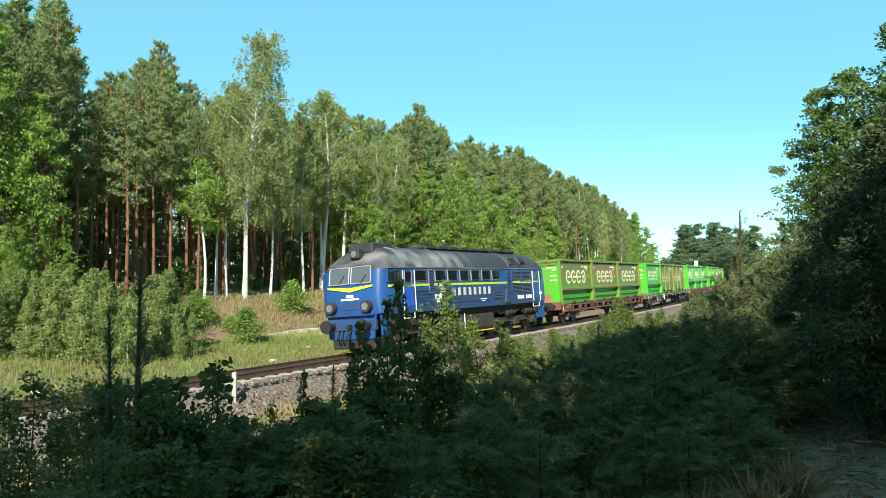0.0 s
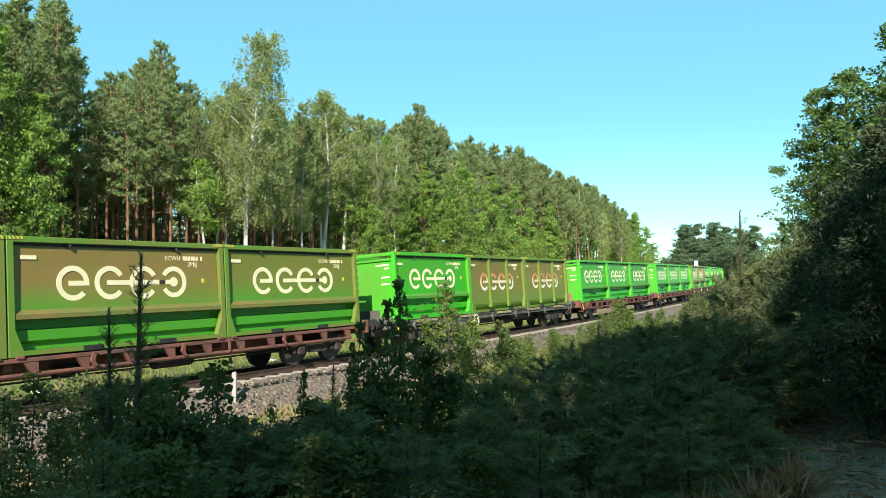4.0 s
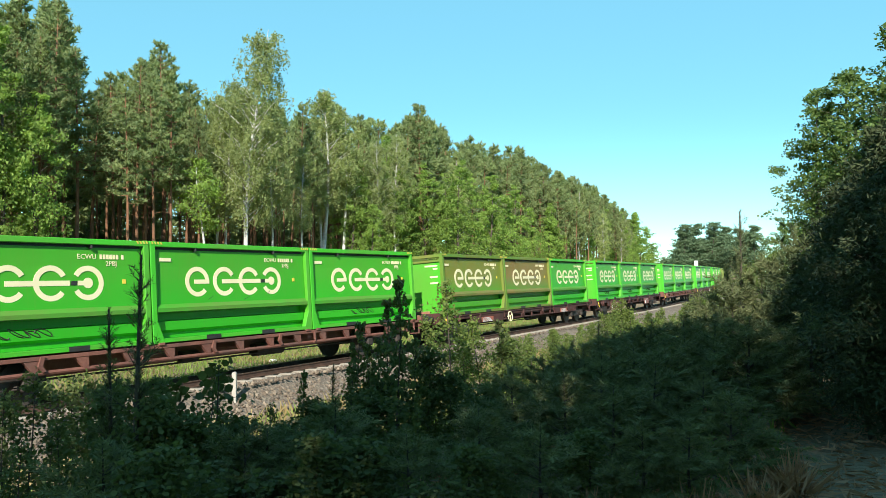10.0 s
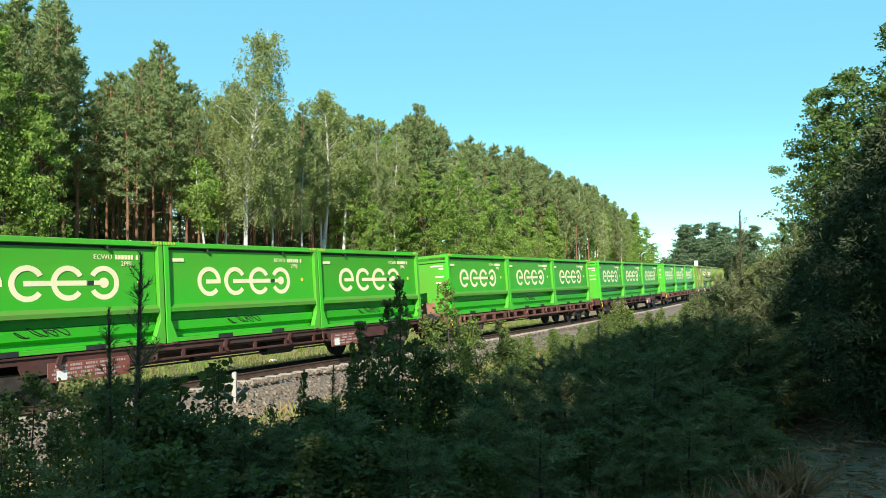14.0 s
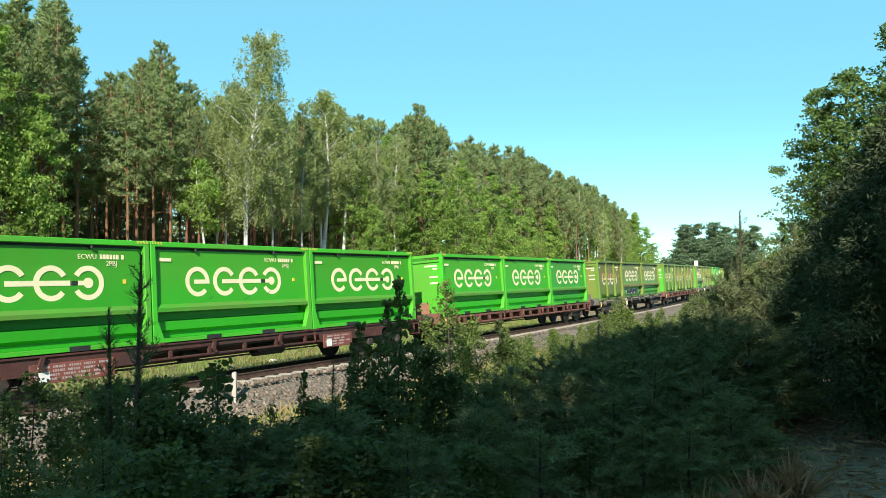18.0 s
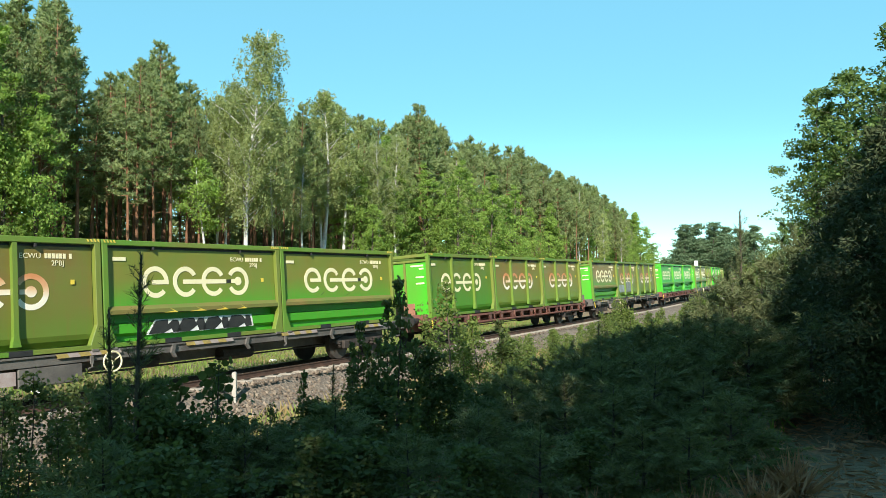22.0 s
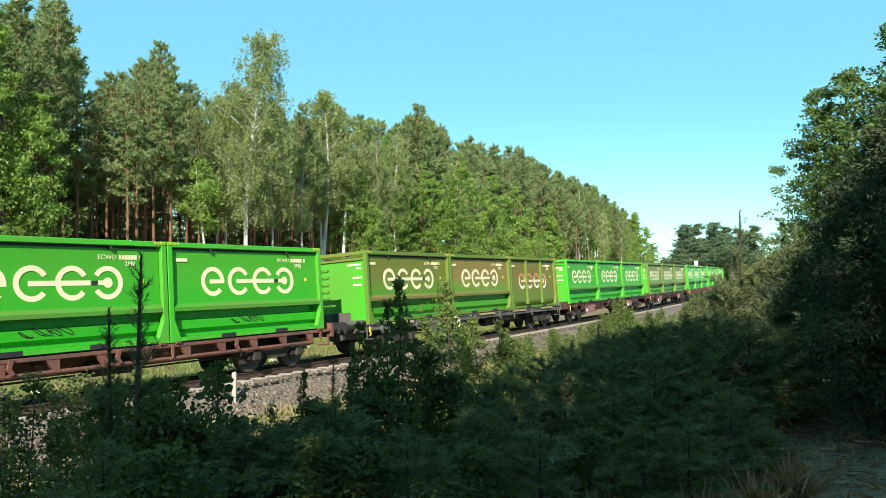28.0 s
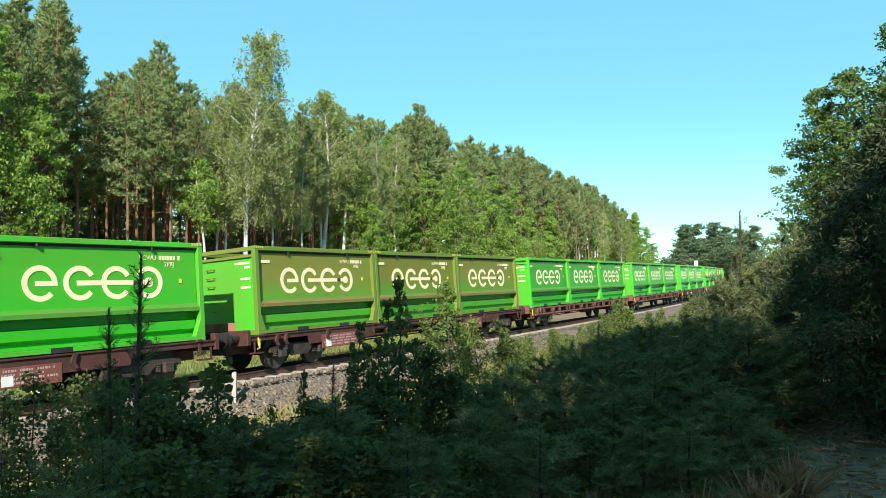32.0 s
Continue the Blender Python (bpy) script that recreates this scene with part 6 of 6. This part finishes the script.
def build_near_bank():
    rng = np.random.default_rng(23)
    kinds = {"p": (NEAR_PINES, "young_pine", "young pine with long dark green needles", "pine sapling", "young pines on the bank"),
             "t": ([THIN_PINE], "young_pine", "thin young pine with a bare bristling leader", "pine sapling", "young pines on the bank"),
             "o": (NEAR_OAK, "oak_sapling", "oak sapling with lobed green leaves", "sapling", "saplings on the bank"),
             "b": (NEAR_BUSH, "leafy_bush", "dense small-leaved green bush on the bank", "bush", "bushes on the bank"),
             "r": (NEAR_BIRCH, "birch_sapling", "birch sapling with small light leaves", "sapling", "saplings on the bank"),
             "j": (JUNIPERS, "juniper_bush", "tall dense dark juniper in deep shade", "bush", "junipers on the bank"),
             "a": ([ASPEN], "aspen_sapling", "aspen sapling with large round leaves", "sapling", "saplings on the bank")}
    rows = [("t", 243, 6.5, 452), ("t", 195, 6.6, 548), ("a", 388, 7.5, 632), ("a", 318, 7.5, 668), ("r", 60, 8, 655), ("r", 20, 7.5, 690), ("r", 130, 9, 665), ("b", 185, 7.5, 690), ("r", 92, 8.5, 675), ("r", 32, 8.2, 690), ("r", 160, 8.5, 658), ("r", 222, 8.2, 655), ("b", 290, 8.2, 672), ("r", 375, 9, 640),
            ("b", 270, 6.5, 705), ("b", 350, 6.5, 735), ("r", 455, 8, 738), ("b", 500, 8.5, 750), ("r", 560, 8, 735), ("p", 475, 6.5, 755), ("b", 600, 7.5, 735), ("r", 525, 6.4, 760), ("p", 565, 6.2, 755), ("b", 420, 7.2, 738), ("r", 620, 9.5, 690), ("r", 110, 5.8, 735), ("p", 430, 6.2, 745), ("r", 45, 5.2, 770), ("p", 180, 5.0, 780), ("b", 300, 5.0, 790), ("p", 520, 7.5, 742),
            ("o", 540, 11, 648), ("b", 555, 9.6, 708), ("r", 622, 8.6, 640), ("o", 655, 9, 600), ("b", 645, 8, 692), ("o", 690, 9.6, 520), ("r", 700, 9.2, 610), ("r", 480, 10, 712), ("t", 592, 9.5, 645), ("o", 632, 9, 560), ("o", 705, 8.5, 478), ("o", 672, 10, 590), ("o", 735, 9.5, 590), ("b", 690, 9, 670), ("r", 655, 13, 620), ("p", 600, 7, 700),
            ("b", 760, 10, 620), ("r", 795, 14, 500), ("r", 770, 15, 560), ("r", 820, 15, 575), ("r", 850, 15, 560), ("o", 885, 14, 560), ("b", 905, 14, 605), ("r", 940, 16, 592),
            ("p", 960, 11, 628), ("b", 800, 10, 660), ("o", 740, 6.5, 690), ("b", 860, 9, 680), ("p", 900, 8, 650), ("p", 850, 6.5, 720), ("p", 720, 5.5, 760), ("b", 640, 5.5, 780), ("b", 560, 5.2, 770),
            ("r", 1000, 17, 590), ("t", 1058, 12, 562), ("r", 1098, 18, 530), ("r", 1120, 18, 545), ("r", 1165, 20, 545), ("r", 1205, 22, 535), ("b", 1240, 24, 530), ("p", 1030, 10, 612), ("p", 1090, 10, 590),
            ("p", 1150, 11, 568), ("p", 1210, 11, 560), ("p", 1000, 7, 660), ("p", 1080, 6.5, 680), ("p", 1160, 7, 640), ("b", 1040, 5.5, 760), ("p", 960, 5.2, 750), ("p", 1130, 5.2, 740), ("b", 830, 5.0, 790),
            ("t", 1315, 13, 375), ("p", 1285, 14, 470), ("p", 1300, 11, 500), ("p", 1345, 13, 450), ("p", 1260, 9, 560), ("p", 1330, 8.5, 560), ("p", 1400, 12, 400), ("p", 1240, 6.5, 660), ("p", 1290, 6, 690), ("p", 1220, 5.2, 740),
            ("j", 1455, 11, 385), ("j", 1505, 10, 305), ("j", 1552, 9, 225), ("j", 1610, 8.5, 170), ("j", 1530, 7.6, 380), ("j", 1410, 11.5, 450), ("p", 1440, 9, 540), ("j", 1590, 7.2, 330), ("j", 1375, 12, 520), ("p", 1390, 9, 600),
            ("p", 1010, 9, 630), ("p", 1060, 8.5, 625), ("p", 1120, 9, 610), ("p", 1180, 8.5, 615), ("p", 1215, 9.5, 585), ("p", 1185, 13, 570), ("p", 1130, 13.5, 575), ("p", 1070, 13, 590), ("p", 1010, 13, 605), ("p", 1245, 12.5, 545), ("b", 1290, 17, 500), ("b", 1330, 18, 470), ("r", 1270, 20, 510), ("b", 1370, 16, 450)]
    # sunny growth along the ditch
    for k in range(72):
        s, far = 4.0 + k * 0.56 + rng.uniform(-0.3, 0.3), rng.uniform(-7.4, -4.9)
        p = on_line(s, far)
        px = 784 + 1337 * p.x / p.y
        top = float(np.interp(px, [700, 760, 850, 900, 950, 1000, 1050, 1095, 1130, 1160, 1200, 1250, 1300], [640, 612, 565, 582, 580, 574, 560, 526, 550, 546, 538, 515, 495])) + rng.uniform(0, 24)
        rows.append(("rrbro"[k % 5], px, p.y, top))
    for k, (kind, px, z, top) in enumerate(rows):
        meshes, name, say, cat, group = kinds[kind]
        p = spot(px, z, -0.04)
        h = max(height_to(p, top), 0.5)
        # beyond 13 m bushes and saplings take the lighter, sunlit leaf colour
        m = (FAR_BUSH if kind == "b" else FAR_SAPLING)[k % 2] if z > 13 and kind in "br" else meshes[k % len(meshes)]
        wide = max(1.0, min(1.7, m[2] / h * 0.85)) if kind in "bp" else 1.15 if kind == "j" else 0.72 if kind == "o" and z < 12 else 1.0
        tree(name, m, say, cat, group, p, h, rng.uniform(0, 6.28), wide, ("stem", "foliage"))
    # tufts of dead grass between the young pines
    for k, (px, z) in enumerate(((1005, 4.7), (1062, 4.9), (1128, 4.6), (950, 5.1), (1335, 5.0), (1230, 4.7), (880, 4.8), (1400, 5.6))):
        n, p = 90, spot(px, z, -0.01)
        way = np.tile(np.array((0, 0, 1.0)), (n, 1)) + rng.normal(size=(n, 3)) * (0.55, 0.55, 0.1)
        base = way / np.linalg.norm(way, axis=1)[:, None] * 0.16 + rng.normal(size=(n, 3)) * (0.05, 0.05, 0.01)
        tuft = thing("grass_tuft", "tuft of dead brown grass between young pines", "grass", "dead grass tufts on the bank", at=Matrix.Translation(p))
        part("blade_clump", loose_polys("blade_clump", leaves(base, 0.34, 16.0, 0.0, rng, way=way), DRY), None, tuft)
    # wood behind the camera, which shades the near bank
    behind = [(-30 + i * 3.7, (-5.0, -8.5)[i % 2], 13.8 + 0.9 * math.sin(i * 2.1)) for i in range(17)]
    # the last two are unseen trees added to block sun patches on the bank
    behind += [(-12 + i * 4.1, -12.5, 17.0) for i in range(9)] + [(2.1, -4.6, 12.4), (-1.8, -4.2, 12.4)]
    for k, (x, y, h) in enumerate(behind):
        k, h = k % 3, h + (1.5 if x > 7 else -1.8 if x < -6 else 0)
        p = Vector((x, y, ground_z(x, y) - 0.05))
        tree("broadleaf_tree", FAR_OAKS[k], "broad-leaved tree of the wood behind the bank", "tree", "wood behind the bank", p, h, x, 1.25)


build_near_bank()


# ---- grass and litter ----
def blades(name, label, n, s0, s1, f0, f1, material, size, seed, thin=9.0, flat=False, bare=-0.32):
    rng = np.random.default_rng(seed)
    pts = []
    while len(pts) < n:
        s, f = rng.uniform(s0, s1), rng.uniform(f0, f1)
        p = on_line(s, f)
        if noise.noise((p.x * 0.5, p.y * 0.5, 3)) < bare:
            continue
        p.z = ground_z(p.x, p.y)
        pts.append(p)
    c = np.array(pts)
    way = np.tile(np.array((0, 0, 1.0)), (n, 1)) + rng.normal(size=(n, 3)) * 0.3
    if flat:
        way = rng.normal(size=(n, 3)) * (1, 1, 0.12)
        c[:, 2] += 0.02 + rng.uniform(0, 0.03, n)
    else:
        c[:, 2] += size * 0.38
    ob = new(name, loose_polys(name, leaves(c, size, thin, 0.0, rng, way=way), material))
    return tagged(ob, label, "grass", "", "stuff")


blades("verge_grass", "short green grass beside the track", 46000, -24, 36, 2.7, 11.6, GRASS, 0.24, 31, bare=-0.9)
blades("verge_hay", "dry yellow blades in the short verge grass", 16000, -24, 36, 2.7, 12.2, HAY, 0.26, 38, bare=-0.1)
blades("bank_grass", "dry yellow grass on the sunny bank", 11000, -8, 40, 12.4, 20, HAY, 0.38, 32)
blades("bank_weeds", "green weeds in the dry grass of the bank", 4000, -24, 40, 12, 21, GRASS, 0.4, 33)
blades("ditch_grass", "tall half-dry grass at the foot of the ballast", 9000, -16, 40, -7.5, -3.0, HAY, 0.42, 34)
blades("ditch_weeds", "green weeds at the foot of the ballast", 7000, -16, 40, -11, -3.2, GRASS, 0.4, 35)
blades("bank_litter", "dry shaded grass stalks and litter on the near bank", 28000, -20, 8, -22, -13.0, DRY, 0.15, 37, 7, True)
blades("slope_grass", "sparse shaded grass on the near bank", 6000, -14, 16, -16.4, -9, GRASS, 0.3, 36, 14)


def build_stones():
    """Loose stones of the near ballast shoulder."""
    rng = np.random.default_rng(41)
    ico = bmesh.new()
    bmesh.ops.create_icosphere(ico, subdivisions=1, radius=1.0)
    base = np.array([v.co[:] for v in ico.verts])
    tri = np.array([[v.index for v in f.verts] for f in ico.faces])
    ico.free()
    n = 5200
    verts, faces = np.zeros((n * len(base), 3)), np.zeros((n * len(tri), 3), dtype=int)
    for i in range(n):
        s, f = rng.uniform(-14, 14) if i % 4 else rng.uniform(14, 40), -1.45 - 1.75 * rng.uniform() ** 0.8
        z = float(np.interp(-f, [1.4, 1.75, 2.3, 2.75, 3.2], [-0.22, -0.24, -0.52, -0.82, -1.02])) - f * 0.045
        if f > -2.0:
            z = -0.235 - f * CANT
        p = on_line(s, f, z + 0.01)
        k = base * (1 + 0.35 * rng.uniform(-1, 1, (len(base), 1))) * rng.uniform(0.028, 0.062) * rng.uniform(0.6, 1.3, 3)
        a = rng.uniform(0, 6.28)
        r = np.array([[math.cos(a), -math.sin(a), 0], [math.sin(a), math.cos(a), 0], [0, 0, 1]])
        verts[i * len(base):(i + 1) * len(base)] = k @ r.T + np.array(p)
        faces[i * len(tri):(i + 1) * len(tri)] = tri + i * len(base)
    me = bpy.data.meshes.new("ballast_stones")
    me.from_pydata(verts.tolist(), [], faces.tolist())
    m, nt, b = nodes_of("loose_stone")
    geo = nt.nodes.new("ShaderNodeNewGeometry")
    fine = noise_node(nt, 40, 3)
    col = ramp_node(nt, geo.outputs["Random Per Island"], [(0.0, (0.055, 0.038, 0.026)), (0.4, (0.115, 0.083, 0.058)), (0.75, (0.18, 0.135, 0.095)), (1.0, (0.33, 0.26, 0.19))]).outputs[0]
    col = mix_node(nt, 0.3, col, ramp_node(nt, fine.outputs[0], [(0.3, (0.08, 0.06, 0.045)), (0.7, (0.27, 0.22, 0.17))]).outputs[0])
    nt.links.new(col, b.inputs["Base Color"])
    b.inputs["Roughness"].default_value = 0.95
    me.materials.append(m)
    tagged(new("ballast_stones", me), "loose grey brown crushed stones of the ballast shoulder", "stones", "", "stuff")


build_stones()


def build_verge():
    # sandy track along the foot of the bank
    rng = np.random.default_rng(5)
    verts, faces = [], []
    ss = np.arange(14, 60, 1.0)
    for s in ss:
        w = 0.5 * noise.noise((s * 0.2, 0, 0))
        for f in np.linspace(9.9 + w, 12.3 + w * 0.6, 7):
            p = on_line(s, f)
            p.z = ground_z(p.x, p.y) + 0.05 - 0.012 * abs(f - 11.1) ** 2
            verts.append(p)
    for i in range(len(ss) - 1):
        for j in range(6):
            a = i * 7 + j
            faces.append((a, a + 1, a + 8, a + 7))
    sand = surface("pale_sand", (0.42, 0.34, 0.22), (0.58, 0.49, 0.34), 1.2, 22, 0.95, 0, 0.5, 0.02)
    tagged(new("sand_track", mesh_of("sand_track", verts, faces, sand, True)), "pale sandy track at the foot of the bank", "path", "", "structure")
    # white marker post
    p = on_line(-2.1, -2.25)
    post = thing("marker_post", "white concrete marker post in the ballast shoulder", "post", at=Matrix.Translation((p.x, p.y, -0.80)))
    bm = box(-0.06, 0.06, -0.05, 0.05, 0, 1.14, 0.01)
    paint = surface("weathered_white_paint", (0.44, 0.41, 0.36), (0.34, 0.31, 0.26), 4, 30, 0.8)
    part("shaft", bm, paint, post)
    part("cap", rod((0, -0.045, 1.14), (0, 0.045, 1.14), 0.056, 16), paint, post)
    # white board on a mast beyond the train
    p = spot(1232, 200)
    mast = thing("signal_mast", "white board on a slim mast beside the line", "signal", at=Matrix.Translation((p.x, p.y, p.z)))
    part("mast", rod((0, 0, 0), (0, 0, 6.2), 0.09, 8), GREY, mast)
    part("board", box(-0.45, 0.45, -0.06, 0.06, 4.3, 6.9, 0.02), WHITE, mast)
    for px, z, r in ((66, 22.9, 0.13), (72, 22.7, 0.10), (483, 31.0, 0.13), (547, 36, 0.11)):
        p = spot(px, z, 0.04)
        bm = bmesh.new()
        bmesh.ops.create_icosphere(bm, subdivisions=2, radius=r)
        for v in bm.verts:
            v.co = Vector((v.co.x * 1.4, v.co.y, v.co.z * 0.55)) * (1 + 0.35 * noise.noise(v.co * 14 + Vector((px, 0, 0))))
        lit = part("litter", bm, WHITE, None)
        lit.location = p
        tagged(lit, "crumpled white plastic litter on the grass", "litter", "litter on the verge")


build_verge()

motions()
